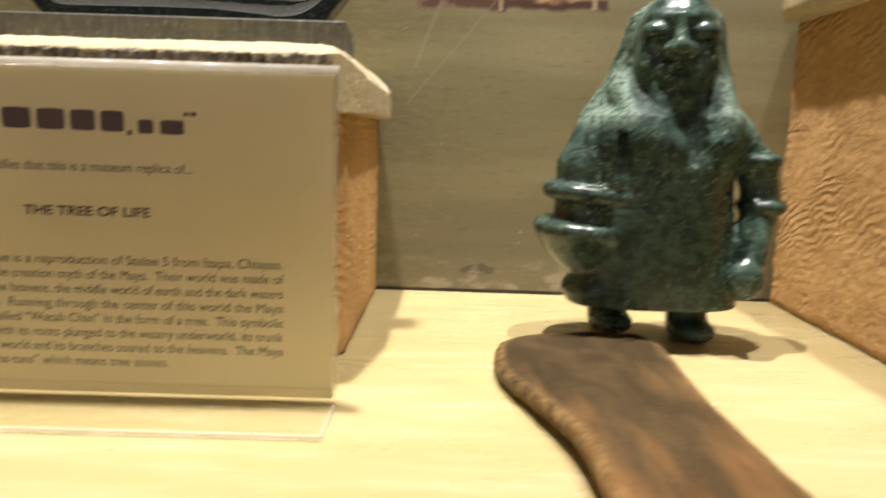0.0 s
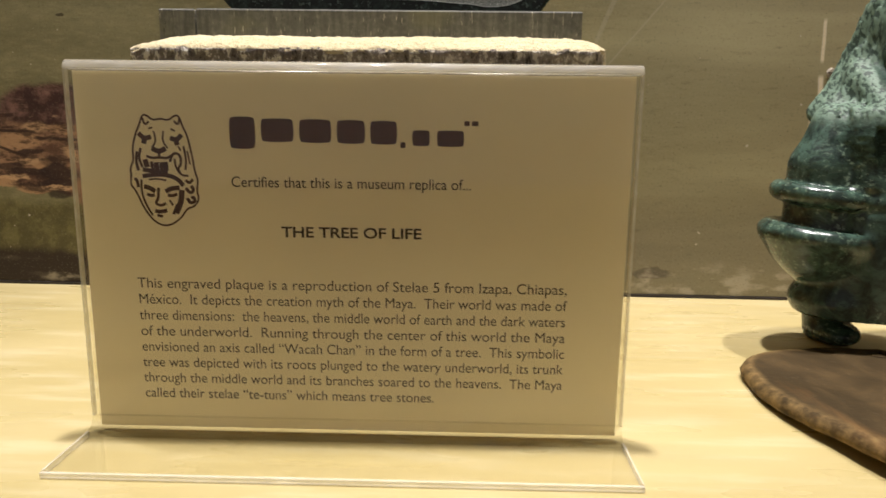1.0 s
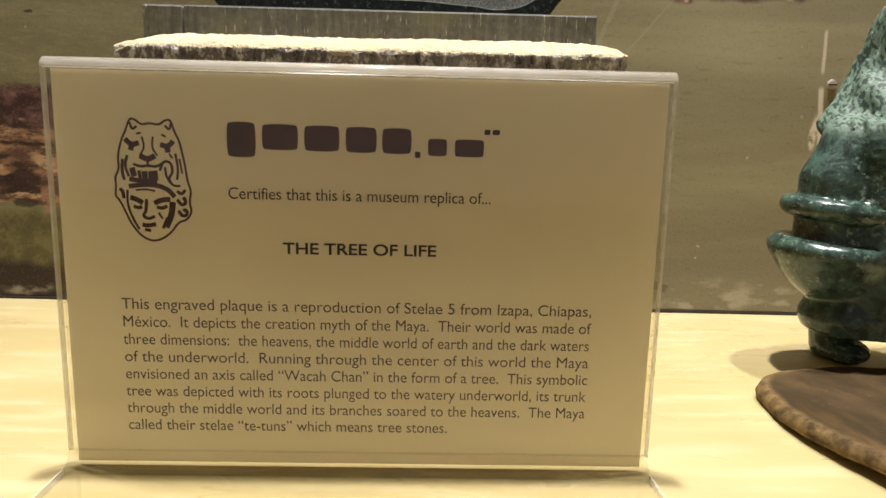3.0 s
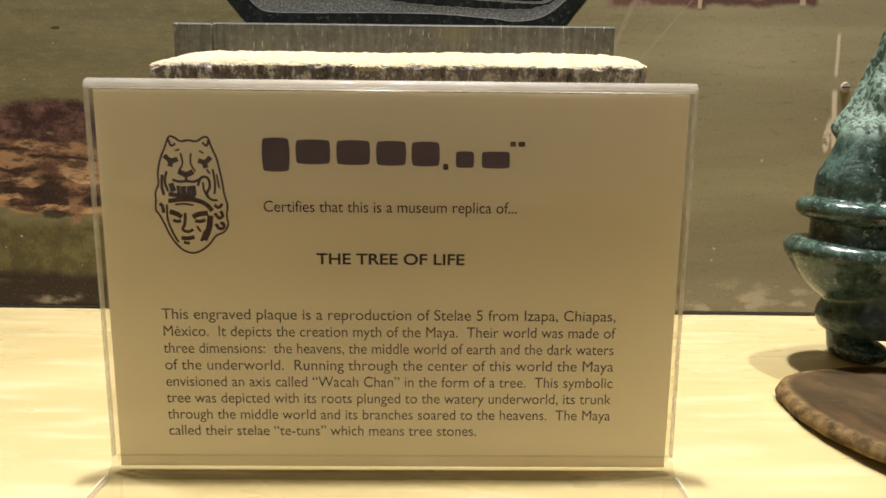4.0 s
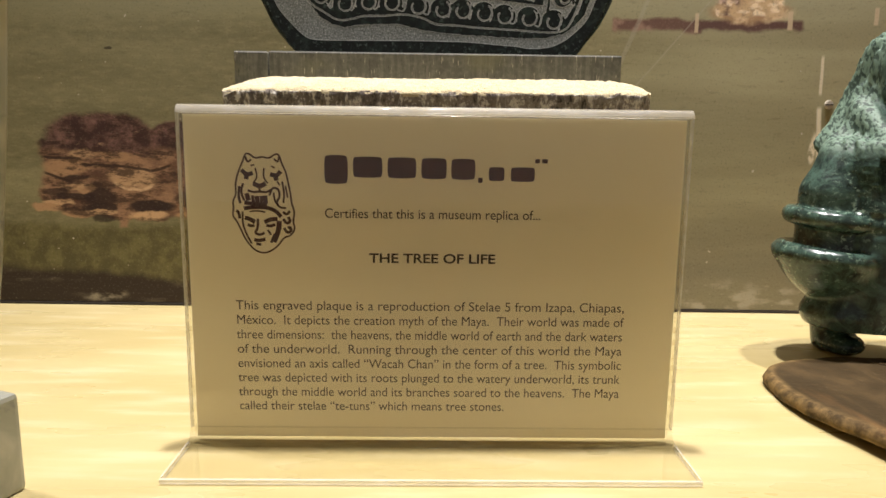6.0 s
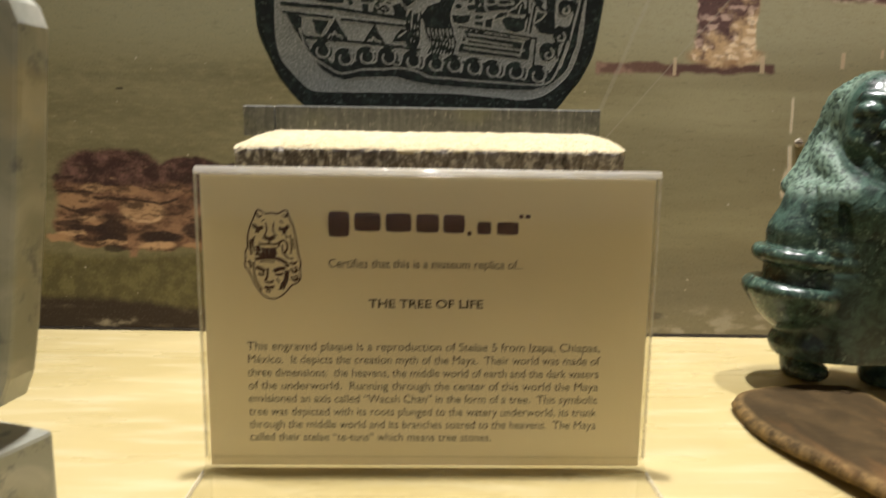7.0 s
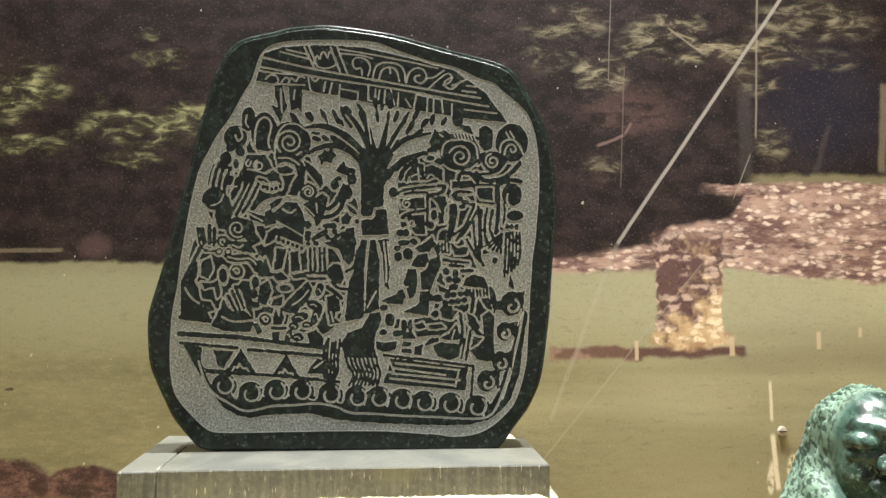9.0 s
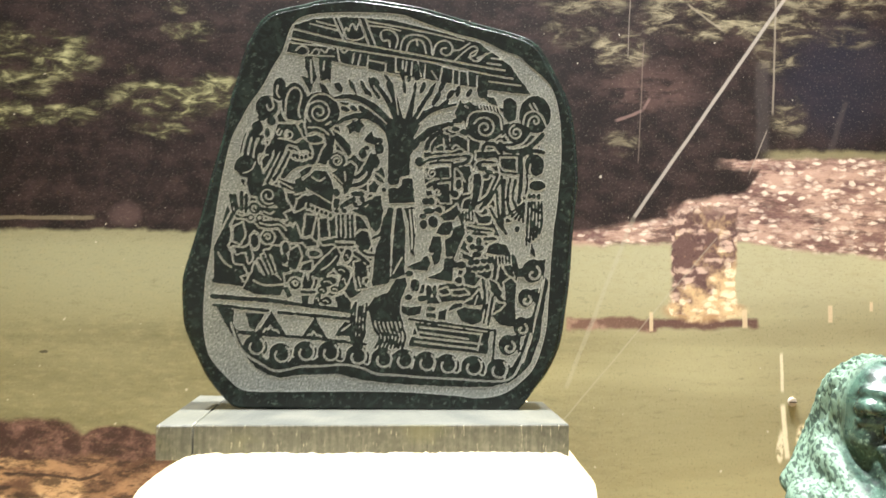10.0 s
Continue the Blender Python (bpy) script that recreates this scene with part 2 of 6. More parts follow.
def photo_print(high):
    """The printed landscape: lawn, rubble terrace, standing stone, wood's edge, low altar stone.
    The sheet is printed in two strips, the wood above and the lawn below."""
    p = Paint("printed_photo_wood" if high else "printed_photo_lawn")
    x, _, z = p.xyz()
    x, z = x * 1.004, z + 0.0012
    wob = p.noise(28, 4) - 0.5
    fine = p.noise(140, 3) - 0.5
    gx, gz = x + wob * 0.010 + fine * 0.004, z + (p.noise(31, 4, at=p.scaled(1, 1, 1.3)) - 0.5) * 0.010 + fine * 0.003

    def box(x0, x1, z0, z1, soft=0.002):
        return gx.step(x0 - soft, x0 + soft) * gx.step(x1 + soft, x1 - soft) * gz.step(z0 - soft, z0 + soft) * gz.step(z1 + soft, z1 - soft)

    def blob(cx, cz, rx, rz, soft=0.35):
        dx, dz = (gx - cx) / rx, (gz - cz) / rz
        return (dx * dx + dz * dz).step(1.0 + soft, 1.0 - soft)

    def line(x0, z0, x1, z1, width, soft):
        length = math.hypot(x1 - x0, z1 - z0)
        ux, uz = (x1 - x0) / length, (z1 - z0) / length
        along = (x - x0) * ux + (z - z0) * uz
        off = ((x - x0) * uz - (z - z0) * ux + (p.noise(60, 2) - 0.5) * soft).size()
        return off.step(width, width * 0.35) * along.step(-0.001, 0.002) * along.step(length + 0.001, length - 0.002)

    # lawn
    blades = p.noise(230, 5, 0.7, at=p.scaled(0.45, 1, 1.5))
    bands = p.noise(20, 3, 0.5, at=p.scaled(0.25, 1, 2.2))
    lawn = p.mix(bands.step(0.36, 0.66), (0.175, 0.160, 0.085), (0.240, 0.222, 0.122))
    # lawn lightened towards the right, in place of lamp light missing there
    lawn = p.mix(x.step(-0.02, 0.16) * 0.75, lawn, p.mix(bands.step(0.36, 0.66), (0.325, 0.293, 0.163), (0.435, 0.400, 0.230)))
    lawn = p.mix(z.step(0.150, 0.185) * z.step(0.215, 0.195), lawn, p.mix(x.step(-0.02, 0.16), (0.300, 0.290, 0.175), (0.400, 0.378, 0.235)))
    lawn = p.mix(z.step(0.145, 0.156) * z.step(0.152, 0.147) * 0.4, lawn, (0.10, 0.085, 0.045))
    lawn = p.mix(blades.step(0.44, 0.72) * 0.5, lawn, (0.32, 0.29, 0.165))
    lawn = p.mix(blades.step(0.44, 0.30) * 0.3, lawn, (0.110, 0.100, 0.052))
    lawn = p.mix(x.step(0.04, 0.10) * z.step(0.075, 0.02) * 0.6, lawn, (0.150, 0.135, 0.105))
    colour = lawn
    if not high:
        # tufted strip below the altar stone, and the dark foreground edge
        tuft = p.noise(110, 4, 0.7)
        near = p.mix(tuft.step(0.38, 0.66), (0.092, 0.082, 0.036), (0.155, 0.138, 0.058))
        colour = p.mix(gz.step(0.052, 0.044) * gx.step(-0.02, -0.06), lawn, near)
        soil = p.mix(p.noise(90, 4, at=p.scaled(0.5, 1, 2)).step(0.5, 0.75), (0.035, 0.024, 0.018), (0.095, 0.075, 0.055))
        colour = p.mix((gz + gx * 0.07).step(0.008, 0.002) * gx.step(-0.04, -0.09), colour, soil)
    if high:
        # wood's edge
        twig = p.noise(75, 5, 0.72, at=p.scaled(1, 1, 1.5))
        wood = p.mix(twig.step(0.38, 0.70), (0.011, 0.007, 0.0066), (0.040, 0.0240, 0.0215))
        wood = p.mix(blob(0.222, 0.288, 0.034, 0.032, 0.9) * 0.7, wood, (0.017, 0.017, 0.030))
        leaf = p.noise(120, 5, 0.64, at=p.scaled(0.62, 1, 1.6), warp=0.5)
        spray = leaf.step(0.38, 0.60)
        lit_leaf = p.mix(leaf.step(0.48, 0.72), (0.070, 0.066, 0.032), (0.400, 0.385, 0.200))
        crowns = blob(-0.1925, 0.2968, 0.0200, 0.0120, 0.6).most(blob(-0.2170, 0.2960, 0.0200, 0.0150, 0.6)).most(blob(-0.2050, 0.2805, 0.0120, 0.0060, 0.6) * 0.8)
        crowns = crowns.most(blob(-0.1920, 0.2650, 0.0210, 0.0054, 0.6) * 0.9).most(blob(-0.2170, 0.2660, 0.0200, 0.0075, 0.6)).most(blob(-0.1340, 0.2750, 0.0290, 0.0098, 0.6))
        crowns = crowns.most(blob(-0.1120, 0.2790, 0.0160, 0.0085, 0.6)).most(blob(-0.1390, 0.2580, 0.0155, 0.0042, 0.6) * 0.8).most(blob(-0.1255, 0.3100, 0.0130, 0.0050, 0.7) * 0.6)
        crowns = crowns.most(blob(-0.1340, 0.3240, 0.0080, 0.0030, 0.7) * 0.5).most(blob(-0.1560, 0.2905, 0.0050, 0.0030, 0.7) * 0.6).most(blob(-0.1700, 0.2700, 0.0060, 0.0030, 0.7) * 0.5)
        wood = p.mix(crowns * spray, wood, lit_leaf)
        far_leaf = p.mix(leaf.step(0.46, 0.72), (0.055, 0.043, 0.028), (0.330, 0.290, 0.185))
        far = blob(0.1390, 0.3240, 0.0210, 0.0125, 0.7).most(blob(0.1460, 0.3175, 0.0370, 0.0062, 0.7)).most(blob(0.1020, 0.3025, 0.0140, 0.0095, 0.7)).most(blob(0.1890, 0.3165, 0.0210, 0.0075, 0.7))
        far = far.most(blob(0.1925, 0.2690, 0.0090, 0.0100, 0.8) * 0.8).most(blob(0.1030, 0.2525, 0.0090, 0.0050, 0.8) * 0.7).most(blob(0.2180, 0.3320, 0.0320, 0.0100, 0.7) * 0.7).most(blob(0.0850, 0.3300, 0.0220, 0.0090, 0.7) * 0.6)
        far = far.most(blob(0.0750, 0.3130, 0.0130, 0.0070, 0.8) * 0.6).most(blob(0.2240, 0.3120, 0.0160, 0.0050, 0.8) * 0.5).most(blob(0.1870, 0.3010, 0.0120, 0.0080, 0.8) * 0.6)
        wood = p.mix(far * spray, wood, far_leaf)
        wood = p.mix(blob(0.1180, 0.2830, 0.0240, 0.0125, 0.9) * spray * 0.35, wood, (0.165, 0.095, 0.080))
        wood = p.mix(line(0.1002, 0.2656, 0.1151, 0.2716, 0.0012, 0.003) * 0.6, wood, (0.26, 0.17, 0.15))
        wood = p.mix(line(0.1151, 0.2716, 0.1185, 0.2790, 0.0010, 0.003) * 0.5, wood, (0.26, 0.17, 0.15))
        wood = p.mix(line(0.1788, 0.2499, 0.1796, 0.2990, 0.0052, 0.003) * 0.45, wood, (0.070, 0.058, 0.055))
        wood = p.mix(line(0.2150, 0.2480, 0.2250, 0.2780, 0.0022, 0.003) * 0.35, wood, (0.085, 0.070, 0.066))
        wood = p.mix(line(0.1390, 0.3290, 0.1580, 0.3150, 0.0008, 0.002) * 0.5, wood, (0.34, 0.29, 0.21))
        wood = p.mix(line(0.1127, 0.2436, 0.1155, 0.3087, 0.0005, 0.001) * 0.4, wood, (0.22, 0.17, 0.14))
        wood = p.mix(line(0.252, 0.252, 0.255, 0.300, 0.0030, 0.004) * 0.55, wood, (0.26, 0.20, 0.12))
        colour = p.mix(gz.step(0.2045, 0.2075), colour, wood)
        colour = p.mix(line(-0.30, 0.211, -0.172, 0.2125, 0.0016, 0.003) * 0.7, colour, (0.20, 0.165, 0.105))
        colour = p.mix(blob(-0.157, 0.214, 0.0070, 0.0062, 0.8) * 0.6, colour, (0.105, 0.065, 0.060))
        # rubble terrace
        stone_at = p.vec(x + fine * 0.008, 0.0, z * 2.2 + wob * 0.006 + (p.noise(210, 3) - 0.5) * 0.008)
        lump = p.cells(205, stone_at)
        tint = p.first(p.cells(205, stone_at, "F1", "Color"))
        rubble = p.mix(p.noise(60, 5, 0.7, at=p.scaled(0.6, 1, 2)).step(0.38, 0.62), (0.165, 0.092, 0.080), (0.450, 0.300, 0.235))
        rubble = p.mix(lump.step(0.70, 0.25) * tint.step(0.20, 0.90) * 0.75, rubble, (0.900, 0.730, 0.600))
        rubble = p.mix(p.noise(110, 4, 0.7, at=p.scaled(0.6, 1, 2)).step(0.50, 0.34) * 0.8, rubble, (0.085, 0.046, 0.040))
        low_top = x.step(0.080, 0.125, 0.2085, 0.2130) + x.step(0.125, 0.141, 0.0, 0.0112) + x.step(0.141, 0.170, 0.0, 0.0048) + x.step(0.168, 0.184, 0.0, 0.0175)
        foot = x.step(0.169, 0.250, 0.2008, 0.1945)
        lit = (gz - low_top).step(0.0020, -0.0020).most(gz.step(0.2395, 0.2430) * gx.step(0.1520, 0.1680) * gz.step(0.2478, 0.2458))
        terrace = gx.step(0.070, 0.080) * lit * (gz - foot).step(-0.0016, 0.0016)
        colour = p.mix(gx.step(0.176, 0.188) * gz.step(0.2440, 0.2470) * gz.step(0.2525, 0.2490), colour, (0.190, 0.165, 0.090))
        colour = p.mix(terrace, colour, rubble)
    # standing stone with its kerb and marker pegs
    block_at = p.vec(x + fine * 0.012, 0.0, z * 1.9 + wob * 0.008 + (p.noise(170, 3) - 0.5) * 0.012)
    lump = p.cells(135, block_at)
    shadeof = p.first(p.cells(135, block_at, "F1", "Color"))
    pale = (x - 0.1460 + (0.182 - z) * 0.80 + wob * 0.20 + fine * 0.12).step(-0.022, 0.026)
    rock = p.mix(pale, (0.125, 0.070, 0.062), (0.600, 0.420, 0.230))
    rock = p.mix(lump.step(0.60, 0.28) * shadeof.step(0.05, 0.45) * 0.95, rock, p.mix(pale, (0.560, 0.400, 0.320), (0.900, 0.740, 0.500)))
    rock = p.mix(p.noise(120, 4, 0.7).step(0.48, 0.36) * (1.0 - pale * 0.5) * 0.8, rock, (0.075, 0.040, 0.040))
    if not high:
        colour = p.mix(box(0.074, 0.123, 0.1555, 0.1610, 0.0012), colour, p.mix(fine.step(-0.05, 0.2), (0.150, 0.085, 0.062), (0.30, 0.19, 0.14)))
        colour = p.mix(box(0.118, 0.176, 0.1570, 0.1620, 0.0014), colour, (0.120, 0.065, 0.052))
        colour = p.mix(blob(0.148, 0.1665, 0.021, 0.0060, 0.5), colour, p.mix(fine.step(-0.1, 0.15), (0.40, 0.25, 0.13), (0.72, 0.54, 0.32)))
    colour = p.mix((gx + fine * 0.006).step(0.1288, 0.1312) * gx.step(0.1660, 0.1640) * gz.step(0.1632, 0.1650) * (gz + wob * 0.012).step(0.2250, 0.2150), colour, rock)
    if not high:
        for px, pz0, pz1, w in ((0.1695, 0.1570, 0.1665, 0.0013), (0.2155, 0.1600, 0.1690, 0.0012), (0.2375, 0.166, 0.171, 0.0009), (0.1195, 0.1550, 0.1650, 0.0010)):
            colour = p.mix((x - px + fine * 0.001).size().step(w * 1.3, w * 0.7) * z.step(pz0 - 0.0006, pz0 + 0.0006) * z.step(pz1 + 0.0006, pz1 - 0.0006) * 0.85, colour, (0.60, 0.47, 0.30))
        # second stone at the far side
        colour = p.mix(blob(0.282, 0.172, 0.026, 0.008, 0.3), colour, p.mix(fine.step(-0.1, 0.15), (0.19, 0.085, 0.07), (0.42, 0.25, 0.20)))
        # altar stone: a dark shaggy crown, pale worn patches, hollows, a row of low kerb stones and a post
        crust = p.mix(p.noise(95, 5, 0.7).step(0.38, 0.70), (0.052, 0.026, 0.024), (0.215, 0.120, 0.098))
        face = p.mix(p.noise(75, 5, 0.7, at=p.scaled(0.7, 1, 1.6)).step(0.36, 0.66), (0.100, 0.052, 0.036), (0.330, 0.195, 0.115))
        dx, dz = (gx + 0.1680) / 0.0735, (gz - 0.0770) / 0.0262
        dx, dz = dx * dx * dx * dx, dz * dz * dz * dz
        body = (dx + dz + (p.noise(42, 3) - 0.5) * 1.6).step(1.10, 0.80).most(blob(-0.2063, 0.0962, 0.0306, 0.0144, 0.25)).most(blob(-0.1572, 0.0921, 0.0275, 0.0122, 0.25))
        altar = p.mix((gz + wob * 0.02).step(0.0906, 0.0863), crust, face)
        colour = p.mix(body, colour, altar)
        for bx, bz, rx, rz, hue, much in ((-0.2262, 0.0802, 0.0122, 0.0052, (0.420, 0.255, 0.140), 0.8), (-0.2157, 0.0873, 0.0080, 0.0028, (0.560, 0.365, 0.205), 0.6), (-0.1881, 0.0736, 0.0135, 0.0067, (0.560, 0.365, 0.205), 0.75), (-0.1978, 0.0863, 0.0104, 0.0028, (0.420, 0.255, 0.140), 0.7),
                (-0.2210, 0.0687, 0.0104, 0.0015, (0.560, 0.365, 0.205), 0.6), (-0.2134, 0.0667, 0.0061, 0.0015, (0.420, 0.255, 0.140), 0.8), (-0.2320, 0.0656, 0.0080, 0.0021, (0.026, 0.015, 0.016), 0.8), (-0.2214, 0.0633, 0.0122, 0.0018, (0.026, 0.015, 0.016), 0.85),
                (-0.2060, 0.0628, 0.0098, 0.0037, (0.026, 0.015, 0.016), 0.9), (-0.2071, 0.0680, 0.0080, 0.0028, (0.026, 0.015, 0.016), 0.6), (-0.2205, 0.0736, 0.0080, 0.0015, (0.026, 0.015, 0.016), 0.85), (-0.1787, 0.0579, 0.0129, 0.0034, (0.026, 0.015, 0.016), 0.95),
                (-0.2049, 0.0583, 0.0122, 0.0018, (0.026, 0.015, 0.016), 0.9), (-0.1567, 0.0618, 0.0092, 0.0043, (0.026, 0.015, 0.016), 0.8), (-0.2380, 0.0567, 0.0086, 0.0024, (0.420, 0.255, 0.140), 0.95), (-0.2304, 0.0598, 0.0086, 0.0015, (0.560, 0.365, 0.205), 0.85),
                (-0.2191, 0.0545, 0.0104, 0.0021, (0.420, 0.255, 0.140), 0.9), (-0.2066, 0.0558, 0.0116, 0.0015, (0.560, 0.365, 0.205), 0.8), (-0.1806, 0.0530, 0.0104, 0.0024, (0.560, 0.365, 0.205), 0.95), (-0.1559, 0.0533, 0.0104, 0.0021, (0.420, 0.255, 0.140), 0.9),
                (-0.2054, 0.0522, 0.0067, 0.0024, (0.026, 0.015, 0.016), 0.8)):
            colour = p.mix(blob(bx, bz, rx, rz, 0.45) * much, colour, hue)
        colour = p.mix(line(-0.2381, 0.0847, -0.2151, 0.0837, 0.0011, 0.003) * 0.9, colour, (0.032, 0.018, 0.016))
        colour = p.mix(line(-0.2168, 0.0809, -0.1984, 0.0796, 0.0011, 0.003) * 0.9, colour, (0.032, 0.018, 0.016))
        colour = p.mix(line(-0.1984, 0.0802, -0.1770, 0.0777, 0.0011, 0.003) * 0.9, colour, (0.032, 0.018, 0.016))
        colour = p.mix(line(-0.1785, 0.0773, -0.1659, 0.0805, 0.0011, 0.003) * 0.9, colour, (0.032, 0.018, 0.016))
        colour = p.mix(line(-0.2373, 0.0762, -0.2208, 0.0709, 0.0011, 0.003) * 0.9, colour, (0.032, 0.018, 0.016))
        colour = p.mix(line(-0.1985, 0.0711, -0.1918, 0.0672, 0.0011, 0.003) * 0.85, colour, (0.640, 0.440, 0.270))
        colour = p.mix(line(-0.1924, 0.0672, -0.1825, 0.0670, 0.0011, 0.003) * 0.85, colour, (0.640, 0.440, 0.270))
        colour = p.mix(line(-0.1831, 0.0670, -0.1770, 0.0701, 0.0011, 0.003) * 0.85, colour, (0.640, 0.440, 0.270))
        colour = p.mix(box(-0.1965, -0.1915, 0.0474, 0.0657, 0.001) * 0.9, colour, (0.300, 0.175, 0.105))
        colour = p.mix(body * p.noise(95, 6, 0.80, at=p.scaled(0.6, 1, 1.9)).step(0.54, 0.40) * 0.85, colour, (0.040, 0.022, 0.018))
        colour = p.mix(body * p.noise(150, 5, 0.75, at=p.scaled(0.5, 1, 1.8)).step(0.60, 0.72) * 0.6, colour, (0.520, 0.340, 0.210))
    # scratches, cracks and flaked spots in the laminate
    if high:
        colour = p.mix(line(0.2030, 0.349, 0.1100, 0.2145, 0.0013, 0.0008) * 0.75, colour, (0.42, 0.38, 0.33))
    colour = p.mix(line(0.1100, 0.2145, 0.0740, 0.125, 0.0016, 0.002) * 0.30, colour, (0.42, 0.39, 0.30))
    colour = p.mix(line(0.155, 0.205, 0.070, 0.105, 0.0006, 0.001) * 0.30, colour, (0.45, 0.41, 0.32))
    if high:
        colour = p.mix(line(0.1875, 0.350, 0.1850, 0.270, 0.0008, 0.001) * 0.5, colour, (0.36, 0.31, 0.24))
        colour = p.mix(line(0.182, 0.262, 0.172, 0.238, 0.0005, 0.001) * 0.5, colour, (0.36, 0.31, 0.26))
        colour = p.mix(line(0.109, 0.345, 0.107, 0.300, 0.0004, 0.001) * 0.4, colour, (0.36, 0.31, 0.26))
    if not high:
        colour = p.mix(line(0.1890, 0.144, 0.1895, 0.123, 0.0012, 0.0012) * 0.85, colour, (0.78, 0.70, 0.50))
        colour = p.mix(line(0.1895, 0.117, 0.1920, 0.088, 0.0018, 0.0020) * 0.9, colour, (0.80, 0.72, 0.52))
        colour = p.mix(blob(0.1885, 0.095, 0.0024, 0.0085, 0.6) * p.noise(330, 3).step(0.36, 0.52), colour, (0.76, 0.68, 0.48))
        colour = p.mix(blob(0.2005, 0.0995, 0.0038, 0.0064, 0.6) * p.noise(330, 3).step(0.34, 0.50), colour, (0.84, 0.74, 0.50))
        colour = p.mix(blob(0.112, 0.0135, 0.010, 0.0032, 0.3) * 0.8, colour, (0.115, 0.100, 0.072))
        scuff = p.noise(95, 3, at=p.scaled(0.7, 1, 1.4)).step(0.50, 0.66)
        colour = p.mix(scuff * z.step(0.026, 0.010) * x.step(0.03, 0.07) * 0.6, colour, (0.46, 0.42, 0.33))
        colour = p.mix(blob(-0.207, 0.006, 0.012, 0.0035, 0.6) * scuff * 0.8, colour, (0.34, 0.30, 0.22))
    specks = p.noise(330, 1, 0.3).step(0.775, 0.80)
    colour = p.mix(specks * 0.7, colour, (0.58, 0.52, 0.42))
    colour = p.mix(blob(-0.196, 0.1435, 0.0022, 0.0009, 0.4) * 0.8, colour, (0.045, 0.036, 0.022))
    dots = p.noise(800, 3, 0.7)
    colour = p.mix(dots.step(0.55, 0.72) * 0.16, colour, (0.50, 0.45, 0.34))
    colour = p.mix(dots.step(0.45, 0.30) * 0.30, colour, (0.030, 0.026, 0.018))
    sheet = p.noise(12, 3)
    return p.finish(colour, sheet.step(0.3, 0.7, 0.42, 0.55), bump=sheet + p.noise(700, 2) * 0.03, strength=0.12, depth=0.003, Specular_IOR_Level=0.22)


BOARD, WALL, PHOTO, PHOTO_HIGH = cream_board(), cream_wall(), photo_print(False), photo_print(True)
CAP = sand_coat("pale_sand_coat", (0.67, 0.575, 0.335), (0.74, 0.645, 0.400), (0.44, 0.36, 0.21), 0.34, 0.0, 0.0034)
TAN = sand_coat("tan_sand_coat", (0.60, 0.355, 0.125), (0.74, 0.465, 0.185), (0.40, 0.215, 0.070), 0.30, 1.2, 0.0026)
FLECKED_SHADE = shaded_flecked_side()
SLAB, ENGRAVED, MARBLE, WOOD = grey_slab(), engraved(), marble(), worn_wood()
JADE_DARK = jade("dark_green_jade", (0.007, 0.012, 0.009), (0.019, 0.042, 0.027), (0.11, 0.17, 0.120))
JADE_BLUE = jade("blue_green_jade", (0.014, 0.024, 0.019), (0.048, 0.090, 0.066), (0.220, 0.315, 0.225), 0.8, 0.46, 0.16, 0.0, True)
ACRYLIC, ACRYLIC_EDGE, CARD = acrylic(), acrylic_edge(), card_paper()
INK = plain("black_brown_ink", (0.022, 0.012, 0.009), 0.7)
MAROON = plain("maroon_ink", (0.050, 0.014, 0.012), 0.7)
STEEL = plain("screw_steel", (0.52, 0.47, 0.38), 0.35, 0.2)
LAMP_METAL = plain("lamp_metal", (0.10, 0.09, 0.08), 0.4, 0.6)
LENS = glow("lamp_lens", (1.0, 0.88, 0.68), 12.0)
GAP_DARK = plain("dark_joint", (0.03, 0.024, 0.018), 0.8)


# ---- mesh helpers ----
def mesh_of(name, bm, material, smooth=False):
    me = bpy.data.meshes.new(name)
    bm.normal_update()
    bm.to_mesh(me)
    bm.free()
    me.materials.append(material)
    if smooth:
        me.polygons.foreach_set("use_smooth", [True] * len(me.polygons))
    return me


def part(name, bm, material, parent=None, label="", smooth=False):
    ob = new(name, mesh_of(name, bm, material, smooth))
    ob.parent = parent
    return tagged(ob, label)


def thing(name, at, label, category, turn=0.0, group="", kind=""):
    ob = new(name)
    ob.matrix_world = pose(*at, 0, 0, turn)
    return tagged(ob, label, category, group, kind)


def box_bm(x0, x1, y0, y1, z0, z1, bevel=0.0, segments=2):
    bm = bmesh.new()
    bmesh.ops.create_cube(bm, size=1.0)
    for v in bm.verts:
        v.co = Vector((x0 + (v.co.x + 0.5) * (x1 - x0), y0 + (v.co.y + 0.5) * (y1 - y0), z0 + (v.co.z + 0.5) * (z1 - z0)))
    if bevel:
        bmesh.ops.bevel(bm, geom=list(bm.edges), offset=bevel, segments=segments, profile=0.6, affect="EDGES")
    return bm


